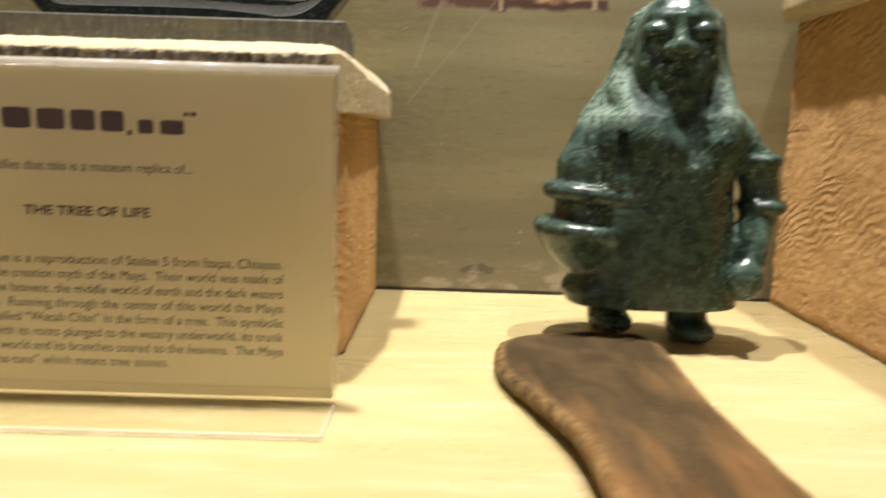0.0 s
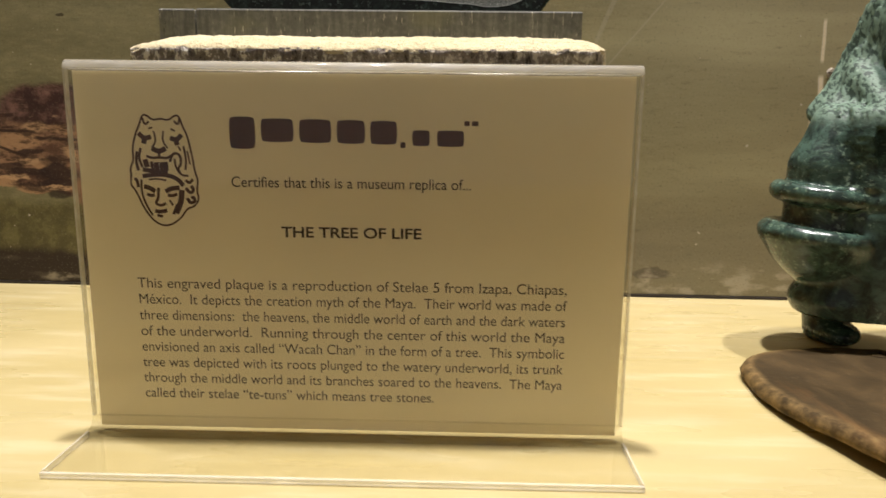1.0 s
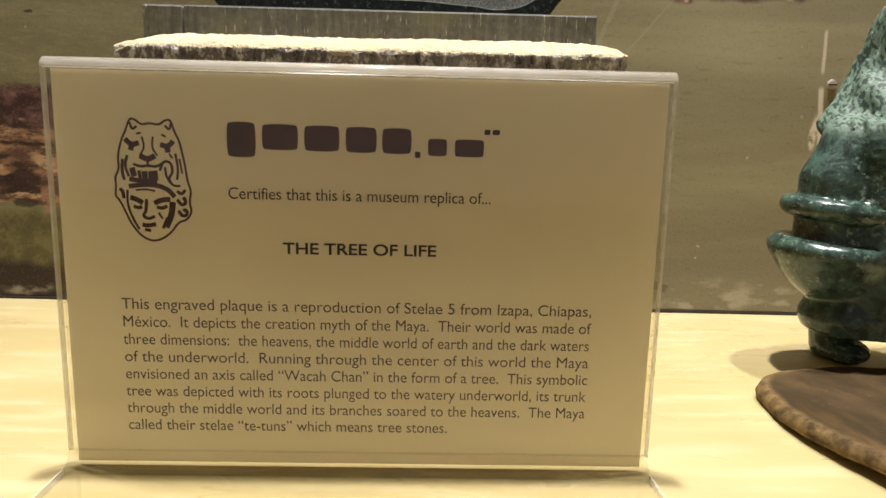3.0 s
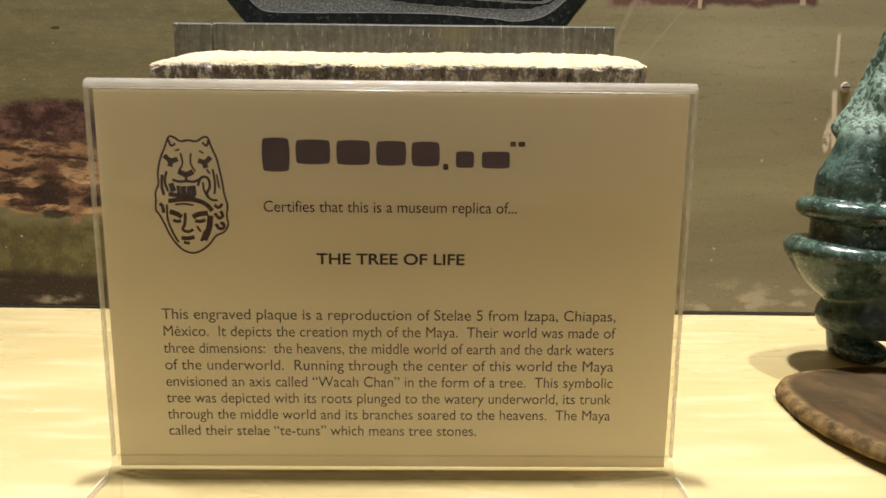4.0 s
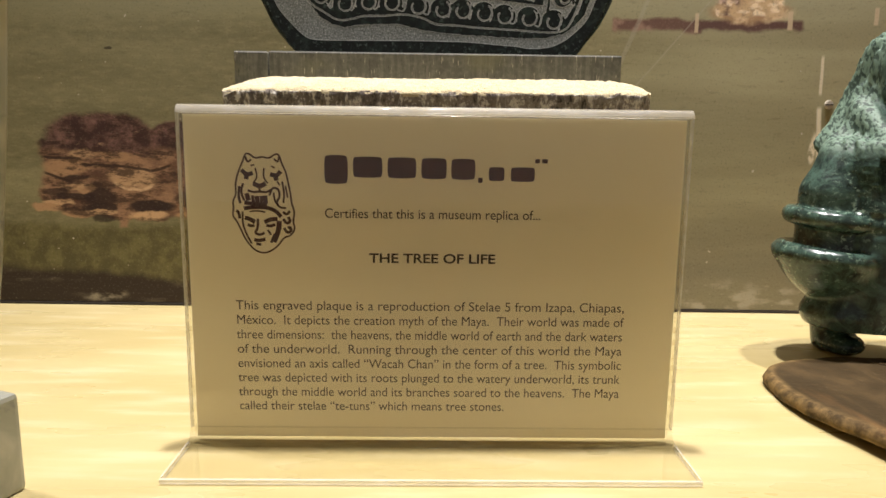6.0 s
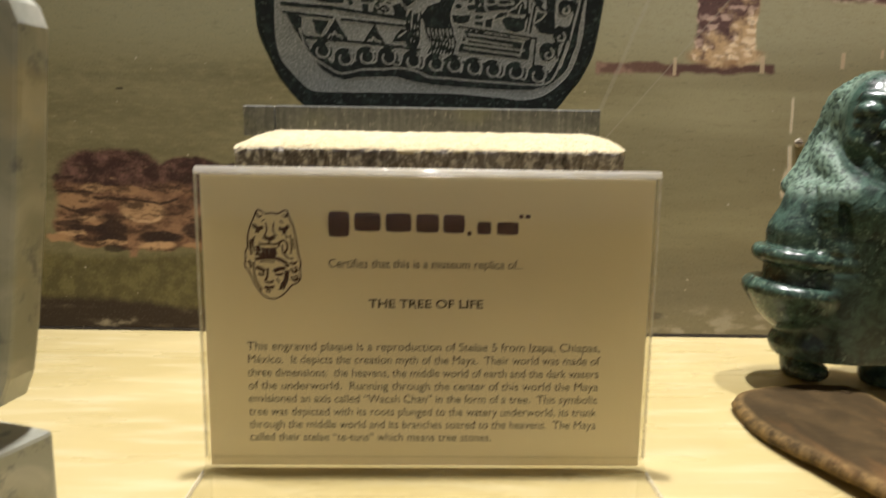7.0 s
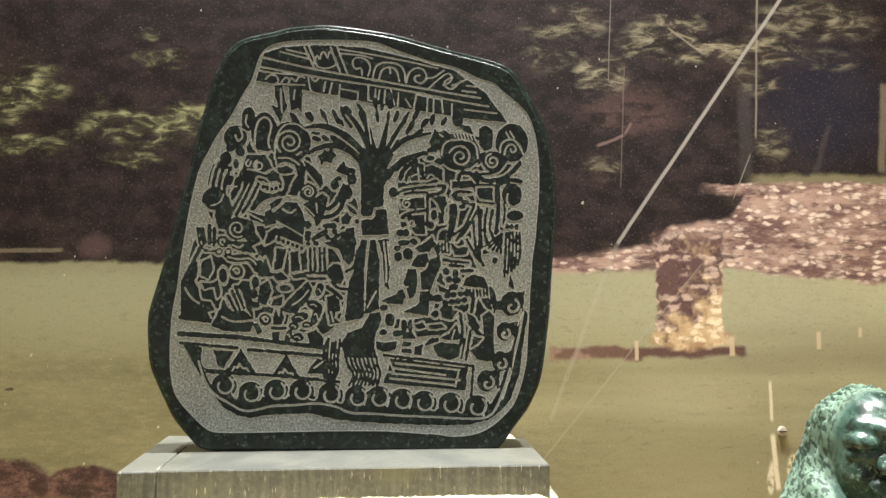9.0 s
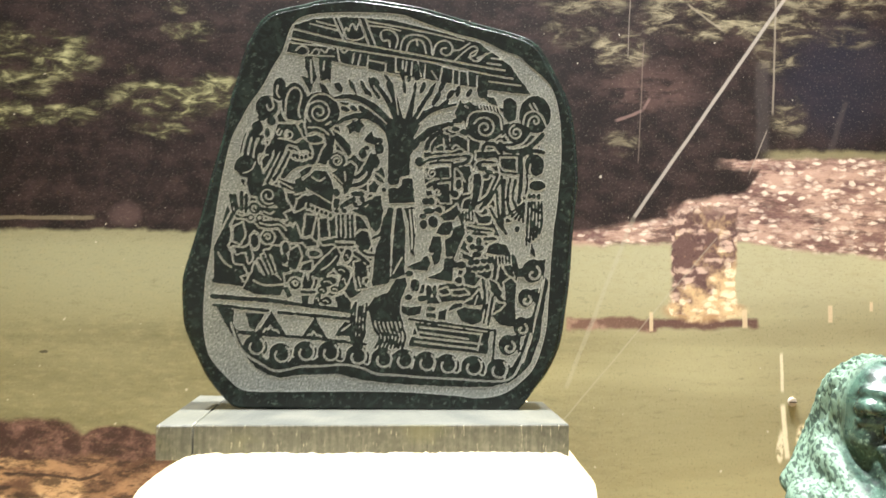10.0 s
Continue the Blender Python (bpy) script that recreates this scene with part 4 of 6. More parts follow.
whorl(458, 293, 13, 250, 1.3, -1, 4)
cut((440, 283), (434, 290), (440, 297), (445, 286))
cut((436, 270), (424, 310), (405, 356), w=1.7)
cut((432, 300), (446, 300), (470, 308))
dark((488, 272), (510, 270), (530, 279), (541, 300), (539, 326), (525, 347), (510, 345), (518, 325), (527, 310), (522, 292), (505, 286), (491, 291))
cut((493, 280), (514, 279), (530, 292))
oval(505, 301, 13, 6)
dark((538, 284), (556, 297), (570, 312), (573, 326), (567, 333), (557, 318), (544, 304))
dark((562, 276), (570, 272), (574, 264), (580, 268), (588, 262), (590, 270), (598, 276), (590, 280), (587, 290), (576, 286), (568, 293), (567, 284))
dark((594, 302), (602, 292), (610, 286), (612, 294), (622, 298), (619, 312), (604, 308))
for u, v, a, c, turn in ((623, 318, 8, 9, 0), (625, 303, 5, 5, 0), (593, 326, 7, 9, 0), (606, 343, 4.5, 16, 10), (614, 340, 9, 13, -10), (600, 316, 4, 4, 0)):
    oval(u, v, a, c, turn)
dark((470, 310), (482, 301), (494, 308), (501, 327), (490, 321), (478, 322))
bar(2.4, (432, 318), (446, 306), (470, 312))
for i in range(5):
    oval(466 + i * 7.5, 325 + (5, 8, 9, 8, 5)[i], 2.6, 3.6)
for line in (((389, 288), (380, 310), (376, 334), (384, 349)), ((398, 290), (390, 315), (387, 338), (393, 350)), ((408, 298), (399, 320), (396, 346), (402, 352))):
    bar(3.4, *line)
for line in (((440, 318), (426, 348), (412, 372)), ((449, 318), (434, 350), (419, 380)), ((457, 326), (444, 354), (430, 376)), ((434, 300), (424, 330), (412, 352))):
    bar(3.0, *line)
for u, v in ((408, 320), (420, 322), (415, 340), (428, 310)):
    oval(u, v, 4.5, 8, 25)
oval(379, 352, 21, 20)
cut((361, 362), (370, 374), (388, 374), w=1.6)
cut((396, 344), (390, 360), (374, 364))
dark((384, 362), (405, 350), (413, 372), (404, 408), (386, 404), (380, 382))
dark((438, 374), (470, 383), (466, 396), (444, 389))
cut((440, 378), (464, 391))
dark((425, 386), (448, 392), (452, 410), (462, 428), (446, 436), (432, 420))
whorl(420, 405, 20, 60, 1.4, 1, 4)
dark((352, 403), (361, 402), (366, 430), (360, 436), (354, 420))
bar(3.8, (371, 400), (371, 430))
bar(3.2, (380, 404), (379, 434))
bar(2.0, (349, 404), (354, 436), (366, 446), (384, 444))
for u, v, r in ((395, 428, 10), (388, 446, 6), (404, 446, 6)):
    whorl(u, v, r, 90, 0.8)
dark((404, 426), (440, 428), (454, 448), (432, 446), (412, 440))
cut((412, 434), (424, 440), (430, 434))
# left group, seated figures
dark((320, 498), (336, 468), (352, 438), (360, 436), (346, 464), (340, 490), (352, 506), (352, 524), (362, 547), (372, 562), (366, 567), (320, 562))
cut((328, 510), (338, 528), (352, 537), w=1.5)
cut((342, 480), (346, 500), (356, 512), w=1.5)
dark((357, 464), (372, 455), (377, 476), (369, 493), (356, 488))
oval(344, 482, 5.5, 17, 8)
oval(395, 488, 7, 12)
whorl(419, 481, 11, 200, 0.9)
dark((396, 452), (440, 450), (460, 468), (472, 490), (452, 481), (440, 463), (420, 464), (404, 462))
cut((404, 455), (424, 460), (444, 456), (458, 474))
dark((355, 500), (374, 501), (386, 496), (391, 520), (385, 529), (380, 508), (362, 511))
dark((356, 533), (372, 534), (380, 549), (366, 553))
dark((419, 508), (430, 497), (442, 499), (446, 530), (448, 562), (437, 547), (428, 516))
for line in (((404, 524), (416, 548)), ((411, 516), (425, 548)), ((417, 508), (432, 546))):
    bar(3.0, *line)
dark((374, 576), (382, 560), (391, 546), (396, 528), (404, 546), (414, 551), (432, 549), (450, 566), (444, 588), (396, 586))
cut((393, 561), (412, 571), (450, 567), w=1.6)
dark((448, 574), (457, 571), (465, 588), (456, 593))
for u, v, a, c in ((452, 500, 6, 9), (450, 520, 6, 8), (452, 540, 8, 5), (472, 486, 12, 4), (460, 470, 5, 9)):
    oval(u, v, a, c)
dark((460, 506), (475, 497), (481, 515), (471, 541), (456, 536))
dark((484, 530), (501, 525), (498, 541), (480, 541))
oval(505, 510, 9, 5)
dark((498, 547), (512, 530), (528, 514), (545, 499), (553, 512), (546, 532), (530, 546), (526, 556), (505, 553))
cut((518, 540), (534, 530), (546, 514))
dark((484, 562), (488, 547), (494, 560), (498, 544), (503, 562), (497, 575), (483, 575))
whorl(470, 566, 10, 200, 1.0)
bar(2.8, (482, 581), (506, 581))
dark((482, 588), (495, 588), (494, 609), (482, 607))
for u, v, a, c, turn in ((520, 577, 9, 7, 0), (511, 593, 6, 10, 20), (527, 597, 10, 7, 0), (531, 562, 15, 8, -20), (560, 558, 7, 19, 25), (556, 540, 12, 8, 20), (565, 513, 6, 11, 20), (544, 575, 9, 5, 0)):
    oval(u, v, a, c, turn)
    cut((u - a * 0.5, v), (u, v - c * 0.2), (u + a * 0.4, v + c * 0.4), w=1.0)
dark((543, 590), (560, 584), (573, 600), (571, 619), (555, 616), (548, 606))
dark((578, 526), (592, 522), (601, 531), (603, 551), (595, 553), (592, 563), (603, 572), (584, 574), (580, 550))
cut((586, 552), (590, 570))
bar(3.6, (580, 508), (592, 517), (604, 528))
bar(2.6, (586, 499), (600, 512), (618, 512))
dark((581, 476), (592, 467), (603, 470), (609, 490), (604, 504), (590, 500), (580, 490))
# left group, standing figures
dark((477, 362), (490, 352), (503, 350), (494, 362), (481, 371))
dark((488, 374), (505, 358), (526, 360), (536, 376), (541, 396), (536, 421), (510, 406), (490, 391), (479, 381))
cut((500, 370), (514, 379), (524, 371), w=1.5)
cut((470, 382), (500, 398), (536, 418), w=1.6)
dark((490, 406), (505, 401), (537, 421), (536, 433), (490, 416))
for i in range(6):
    oval(494 + i * 8, 424 + i * 3.2, 3.2, 3.8)
dark((469, 376), (480, 370), (489, 395), (470, 401))
dark((474, 412), (490, 402), (486, 425), (469, 433))
dark((490, 440), (507, 441), (499, 475), (485, 479))
dark((514, 448), (528, 444), (531, 479), (516, 481))
dark((482, 486), (498, 482), (511, 495), (490, 498))
dark((515, 486), (540, 484), (545, 491), (520, 493))
dark((470, 455), (479, 481), (462, 481))
dark((537, 362), (554, 352), (571, 343), (580, 350), (576, 375), (566, 395), (560, 402), (555, 386), (540, 371))
cut((560, 360), (562, 376))
cut((540, 366), (556, 382))
whorl(546, 340, 15, 200, 1.6, 1, 3)
bar(3.8, (566, 373), (590, 368), (603, 342))
bar(3.8, (569, 386), (598, 380), (611, 352))
dark((612, 360), (628, 372), (633, 381), (618, 374))
dark((604, 386), (614, 375), (623, 385), (617, 399), (606, 397))
for u, v, a, c in ((632, 392, 4, 4), (585, 400, 11, 4.5), (545, 398, 6, 7), (560, 431, 5, 4), (580, 420, 4, 4), (592, 410, 5, 4), (546, 432, 4, 4)):
    oval(u, v, a, c)
dark((540, 409), (552, 410), (549, 428), (540, 426))
dark((552, 421), (565, 412), (578, 405), (583, 412), (566, 422), (552, 429))
bar(3.4, (588, 424), (606, 413))
for u in (549, 557, 566, 574):
    bar(2.8, (u, 440), (u + 1, 478))
bar(2.8, (541, 484), (580, 483))
bar(2.8, (546, 493), (576, 494))
dark((574, 430), (600, 424), (614, 405), (626, 402), (631, 430), (626, 460), (618, 470), (608, 460), (600, 441), (585, 437))
bar(2.8, (633, 444), (628, 474), (612, 481))

# right group, scrolls and headdress
oval(814, 270, 35, 31)
cut(*coil(815, 278, 21, 3, 200, 1.7), straight=True, w=1.5)
cut((782, 276), (784, 256), (800, 246), (842, 250), (846, 280), w=1.5)
bar(3.4, (778, 262), (784, 246), (805, 238), (846, 245))
for i in range(7):
    cut((803 + i * 6, 235 + i), (806 + i * 6, 243 + i), w=1.0)
dark((848, 256), (848, 228), (860, 222), (873, 230), (871, 263), (858, 268))
dark((812, 222), (830, 222), (839, 239), (822, 233))
oval(810, 211, 9, 13)
oval(906, 253, 28, 33)
cut((884, 274), (887, 252), (905, 245), (919, 255), (926, 273), w=1.6)
cut((893, 274), (896, 260), (908, 254), (915, 266), (906, 272), (904, 264), w=1.4)
cut((896, 235), (903, 247))
cut((903, 233), (910, 245))
dark((760, 252), (767, 236), (769, 228), (776, 235), (786, 230), (799, 240), (785, 247), (782, 258), (771, 271), (764, 264))
cut((778, 238), (784, 242))
whorl(872, 286, 18, 260, 1.5, -1, 3)
dark((850, 272), (860, 268), (858, 284), (846, 292))
bar(4.2, (843, 306), (856, 322), (885, 318), (902, 310), (920, 290))
bar(2.4, (850, 308), (870, 308), (886, 300), (896, 284))
bar(3.6, (886, 326), (902, 318), (922, 322))
bar(3.8, (812, 318), (814, 306), (834, 306), (846, 322))
dark((800, 322), (836, 320), (839, 331), (800, 334))
bar(3.0, (802, 346), (810, 339), (834, 341))
dark((841, 329), (876, 329), (875, 359), (847, 356), grow=3.4)
cut((843, 331), (874, 331), (874, 357), (849, 354), (843, 345), (843, 331), straight=True, w=1.5)
bar(3.6, (881, 325), (883, 370), (878, 412))
oval(906, 345, 17, 20)
cut((899, 344), (896, 358), (906, 366), w=1.6)
oval(911, 382, 14, 9)
bar(2.2, (892, 362), (894, 380), (890, 398))
for i in range(3):
    oval(898 + i * 8, 402, 3.5, 4.5)
for i in range(5):
    bar(2.4, (896 + i * 6, 412), (895 + i * 6.4, 450), (893 + i * 6, 490 - i * 5))
oval(876, 461, 4.5, 5.5)
dark((903, 486), (908, 500), (912, 516), (900, 505))
for line in (((852, 372), (850, 410), (853, 438)), ((862, 370), (856, 405), (862, 430)), ((872, 372), (866, 402), (874, 424))):
    bar(2.8, *line)
for i in range(5):
    bar(2.0, (888, 414 + i * 2), (858 + i * 7, 437 + i * 3))
for line in (((838, 368), (824, 400), (808, 426)), ((846, 372), (832, 396), (818, 418)), ((832, 394), (804, 416))):
    bar(2.5, *line)
for line in (((847, 366), (849, 420), (849, 462)), ((838, 392), (841, 440), (856, 470)), ((826, 424), (838, 446), (848, 462))):
    bar(2.7, *line)
for u, v, a, c in ((812, 352, 8, 4), (824, 358, 6, 4), (836, 362, 5, 3), (818, 366, 5, 4), (806, 346, 4, 4)):
    oval(u, v, a, c)
# right group, great head
bar(3.6, (702, 301), (716, 286), (748, 272))
bar(4.2, (709, 316), (714, 300), (736, 285))
bar(2.8, (719, 319), (722, 306), (732, 296))
dark((727, 320), (726, 302), (737, 289), (749, 291), (752, 319))
cut((729, 313), (737, 308), (746, 313))
cut((742, 318), (740, 298))
dark((753, 320), (753, 296), (766, 292), (783, 300), (783, 321), (772, 313))
cut((756, 316), (762, 308), (768, 312))
for u, v, a, c in ((752, 272, 6, 4), (764, 266, 7, 5), (762, 280, 7, 4), (778, 286, 8, 5)):
    oval(u, v, a, c)
oval(696, 340, 7.5, 8)
bar(2.5, (700, 346), (714, 335), (786, 329))
bar(2.3, (716, 344), (730, 341), (757, 341))
bar(3.4, (762, 346), (784, 341), (788, 330))
dark((708, 353), (750, 350), (753, 369), (735, 370), (711, 369))
cut(*coil(720, 361, 9, 2.5, 300, 1.3, -1), straight=True)
bar(3.2, (712, 386), (725, 376), (752, 373))
dark((720, 382), (751, 380), (753, 414), (736, 414), (725, 401))
cut(*coil(730, 395, 7, 2, 30, 1.1), straight=True)
bar(2.6, (757, 347), (756, 400))
dark((764, 350), (789, 347), (791, 360), (786, 372), (786, 396), (777, 396), (776, 362))
cut((764, 392), (766, 372), (774, 364), (780, 376), w=1.5)
dark((796, 362), (807, 361), (811, 373), (806, 401), (798, 426), (787, 431), (794, 400))
for u, v, a, c in ((722, 450, 9, 10), (705, 455, 7, 8), (715, 430, 9, 5), (708, 412, 6, 6), (719, 412, 5, 6), (733, 428, 6, 5), (703, 440, 6, 4), (762, 398, 6, 6), (768, 382, 5, 8)):
    oval(u, v, a, c)
# right group, seated man and smaller ones
dark((735, 440), (750, 430), (765, 419), (771, 432), (760, 446), (742, 447))
dark((727, 471), (738, 452), (757, 448), (759, 462), (752, 473), (735, 473))
dark((755, 476), (762, 460), (779, 452), (781, 470), (771, 490), (763, 513), (746, 513), (744, 482))
dark((722, 476), (736, 476), (740, 500), (733, 526), (725, 529), (719, 512), (714, 500))
dark((674, 533), (700, 522), (712, 506), (719, 526), (712, 539), (690, 538))
dark((744, 516), (761, 515), (758, 559), (712, 552), (735, 543), (742, 535))
cut((706, 512), (722, 508))
cut((742, 478), (740, 510))
bar(2.8, (769, 430), (776, 456))
for i in range(4):
    bar(2.2, (776 + i * 6, 432), (777 + i * 6, 447))
dark((779, 411), (791, 405), (789, 425), (775, 426))
dark((798, 430), (810, 440), (830, 436), (826, 450), (806, 452))
for a, c in (((785, 460), (830, 466)), ((796, 470), (820, 472))):
    bar(2.8, a, c)
for u, v, a, c in ((790, 481, 6, 7), (806, 485, 5, 8), (826, 480, 11, 3), (795, 495, 6, 5), (808, 496, 8, 5), (762, 527, 5, 6), (775, 528, 8, 6), (770, 556, 7, 6), (802, 508, 8, 5), (680, 545, 6, 5), (690, 566, 8, 11), (706, 590, 11, 5), (678, 588, 6, 5), (716, 577, 5, 11), (726, 577, 4, 11)):
    oval(u, v, a, c)
dark((774, 504), (796, 514), (796, 521), (778, 516))
for i in range(10):
    oval(792 + (i % 4) * 11.5 - (i // 4) * 4, 524 + (i // 4) * 12 - (i % 4) * 1.5, 5.0, 4.6)
dark((779, 546), (790, 537), (801, 548), (810, 551), (800, 566), (782, 563))
dark((819, 506), (825, 492), (840, 486), (856, 491), (866, 511), (840, 509))
for i in range(7):
    bar(2.0, (826 + i * 6, 513), (827 + i * 6, 524))
bar(3.6, (838, 529), (835, 552))
dark((851, 529), (866, 527), (871, 549), (862, 546))
dark((854, 560), (865, 551), (876, 560), (874, 600), (876, 636), (865, 641), (845, 636), (832, 621), (849, 611), (857, 602))
dark((826, 555), (838, 559), (851, 580), (845, 586), (830, 571))
dark((826, 570), (836, 572), (852, 590), (860, 596), (844, 593))
bar(2.8, (814, 555), (820, 588), (814, 612))
bar(2.6, (833, 586), (825, 637))
bar(2.4, (823, 600), (817, 634))
dark((766, 612), (780, 606), (816, 610), (813, 631), (795, 638), (775, 631))
dark((777, 600), (795, 590), (808, 574), (816, 601), (800, 603))
cut((805, 584), (800, 600))
dark((751, 613), (760, 600), (776, 597), (776, 605))
dark((734, 575), (748, 571), (753, 580), (740, 583))
dark((757, 576), (780, 574), (788, 580), (760, 583))
dark((711, 588), (730, 588), (736, 599), (712, 600))
dark((713, 605), (729, 605), (729, 613), (713, 612))
dark((711, 617), (729, 618), (729, 626), (711, 624))
dark((734, 615), (749, 610), (746, 629), (734, 628))
dark((665, 604), (682, 607), (703, 603), (701, 619), (685, 623), (668, 619))

# crowded ground between the figures: more raised forms, parted from the rest by a thin line
CROWDS = ([(400, 270), (436, 198), (500, 215), (545, 235), (548, 285), (575, 335), (635, 345), (632, 400), (560, 420), (540, 352), (508, 350), (468, 350), (440, 388), (385, 400), (362, 370), (372, 292)],
          [(350, 402), (400, 398), (450, 400), (476, 400), (540, 420), (590, 436), (612, 480), (612, 520), (600, 580), (540, 606), (500, 580), (470, 560), (380, 572), (330, 556), (328, 480)],
          [(704, 312), (750, 266), (800, 232), (926, 238), (926, 290), (905, 330), (915, 372), (890, 400), (888, 436), (850, 456), (800, 438), (770, 440), (720, 420), (708, 400), (704, 350)],
          [(768, 440), (830, 440), (846, 480), (866, 512), (880, 550), (872, 636), (830, 632), (790, 590), (720, 600), (690, 590), (690, 562), (768, 566), (772, 500)])
for crowd in CROWDS:
    lay(np.maximum(d_poly(rounded(crowd, 2)), 3.3 - gap), 1.0)

# ground line, hills, striped bed
for a, c, w in (((320, 562), (372, 568), 4), ((318, 591), (420, 597), 4.5), ((420, 597), (560, 614), 4.0), ((320, 607), (420, 616), 3), ((440, 619), (574, 630), 3.2), ((574, 618), (582, 600), 3)):
    bar(w, a, c)
for u0, v0, w in ((426, 617, 28), (506, 626, 26)):
    dark((u0, v0), (u0 + w, v0 + 44), (u0 - w, v0 + 40))
    cut((u0 - 15, v0 + 40), (u0 - 11, v0 + 33), (u0 - 5, v0 + 34), (u0 - 2, v0 + 27), (u0 + 4, v0 + 35), (u0 + 11, v0 + 35), (u0 + 15, v0 + 42), straight=True, w=1.5)
    cut((u0 - 22, v0 + 32), (u0 - 3, v0 + 4), w=1.3)
dark((378, 620), (414, 622), (396, 652), (386, 648))
dark((562, 634), (578, 640), (578, 662), (542, 662))
dark((362, 652), (396, 655), (392, 663), (364, 660))
cut((572, 640), (556, 652))
bar(3.0, (396, 660), (480, 664), (560, 672), (600, 676))
dark((690, 634), (828, 652), (824, 692), (680, 678))
for i in range(4):
    cut((700 - i * 3, 643 + i * 9), (814 - (i == 1) * 26 - (i == 3) * 10, 655 + i * 9), w=1.7)
cut((812, 658), (806, 684), w=1.5)
cut((690, 638), (684, 660), (698, 658), (690, 640), straight=True)
cut((832, 650), (828, 694), (678, 682), straight=True, w=1.8)
bar(2.6, (680, 629), (760, 638), (836, 648))
bar(2.6, (838, 648), (834, 702))
# water with its curls
CURLS = ((396, 682), (443, 696), (488, 692), (533, 692), (584, 698), (631, 703), (670, 704), (711, 708), (750, 712), (797, 715), (844, 720))
dark((326, 612), (357, 614), (356, 639), (366, 667), (380, 692), (420, 704), (560, 702), (640, 714), (800, 726), (862, 726), (884, 690), (908, 610), (926, 548), (934, 556), (926, 608), (920, 659), (905, 706), (885, 729), (866, 743), (834, 751), (803, 753), (776, 753), (717, 751),
     (678, 749), (639, 747), (599, 743), (572, 737), (545, 731), (513, 733), (474, 735), (443, 740), (420, 735), (396, 721), (373, 694), (357, 667), (342, 643))
for cu, cv in CURLS:
    at = near([(cu, cv)], 34)
    lay((np.hypot((US[at] - cu - 1) / 22.5, (VS[at] - cv - 1) / 21.5) - 1) * 15, 1.0, at=at)
for (cu, cv), (nu, nv) in zip(CURLS, CURLS[1:] + ((880, 724),)):
    cut(*coil(cu + 1, cv + 1, 17.5, 10, 305, 0.74, 1), w=1.7, straight=True)
    cut(((cu + nu) / 2, cv - 16), (cu + 17, cv - 9), w=1.5)
    cut((nu - 21, nv - 4), (nu - 25, nv + 12), (cu + 14, cv + 14), w=1.2)
cut((352, 640), (362, 676), (380, 700), (405, 713), (428, 728), (452, 727), (480, 718), (520, 718), (560, 713), (598, 720), (618, 732), (660, 732), (700, 736), (770, 738), (850, 743), (872, 734), (884, 712), (902, 660), (918, 600), (926, 552), w=1.8)
cut((890, 706), (908, 650), (914, 610), w=1.3)
for cu, cv, r in ((905, 538, 19), (893, 587, 14), (886, 640, 15), (862, 674, 17)):
    oval(cu, cv, r, r + 2)
    dark((cu - 2, cv - r + 2), (cu + 24, cv - r - 4), (cu + 20, cv + r), (cu + r - 2, cv + 4))
    cut(*coil(cu + 1, cv + 5, r - 4, 3, 300, 0.85, 1), w=2.0, straight=True)
dark((866, 505), (875, 515), (880, 535), (890, 528), (890, 549), (874, 549), (868, 530))
lay(field_d * -1 - 1.0, 1.0)

outline_d = d_poly(spline(OUTLINE, 3))
keep = outline_d < -1.5
lift = np.where(outline_d < -4.5, raised * 0.00004, -0.0006)
number = np.cumsum(keep.ravel()).reshape(keep.shape) - 1
PX, PZ = spot(US, VS)
relief_co = np.stack([PX[keep], -0.0008 - lift[keep], PZ[keep]], axis=1)
square = keep[:-1, :-1] & keep[1:, :-1] & keep[1:, 1:] & keep[:-1, 1:]
quads = np.stack([number[:-1, :-1][square], number[:-1, 1:][square], number[1:, 1:][square], number[1:, :-1][square]], axis=1)
relief = bpy.data.meshes.new("engraved_face")
relief.from_pydata(relief_co.tolist(), [], quads.tolist())
relief.attributes.new("raised", "FLOAT", "POINT").data.foreach_set("value", raised[keep].astype(np.float32))
relief.materials.append(ENGRAVED)
relief.polygons.foreach_set("use_smooth", [True] * len(relief.polygons))

plaque = thing("engraved_plaque", (0.0, 0.2855, 0.0), "dark green jade plaque engraved with a pale tree and water scene", "plaque")
outline_m = [spot(u, v) for u, v in spline(swollen(OUTLINE, 4.0), 4)]
part("slab", prism_bm(outline_m, 0.0125, "y", 0.0011, 3), JADE_DARK, plaque, "polished dark green jade slab", smooth=False)
face = tagged(new("engraved_face", relief), "pale etched picture with polished raised forms")
face.parent = plaque

# ---- the clear sign holder and its card ----
SIGN = (-0.0175, 0.1992, 0.0)
holder = thing("sign_holder", SIGN, "clear acrylic upright sign holder with a folded foot", "sign holder", 0.9)
HALF_W = 0.0782


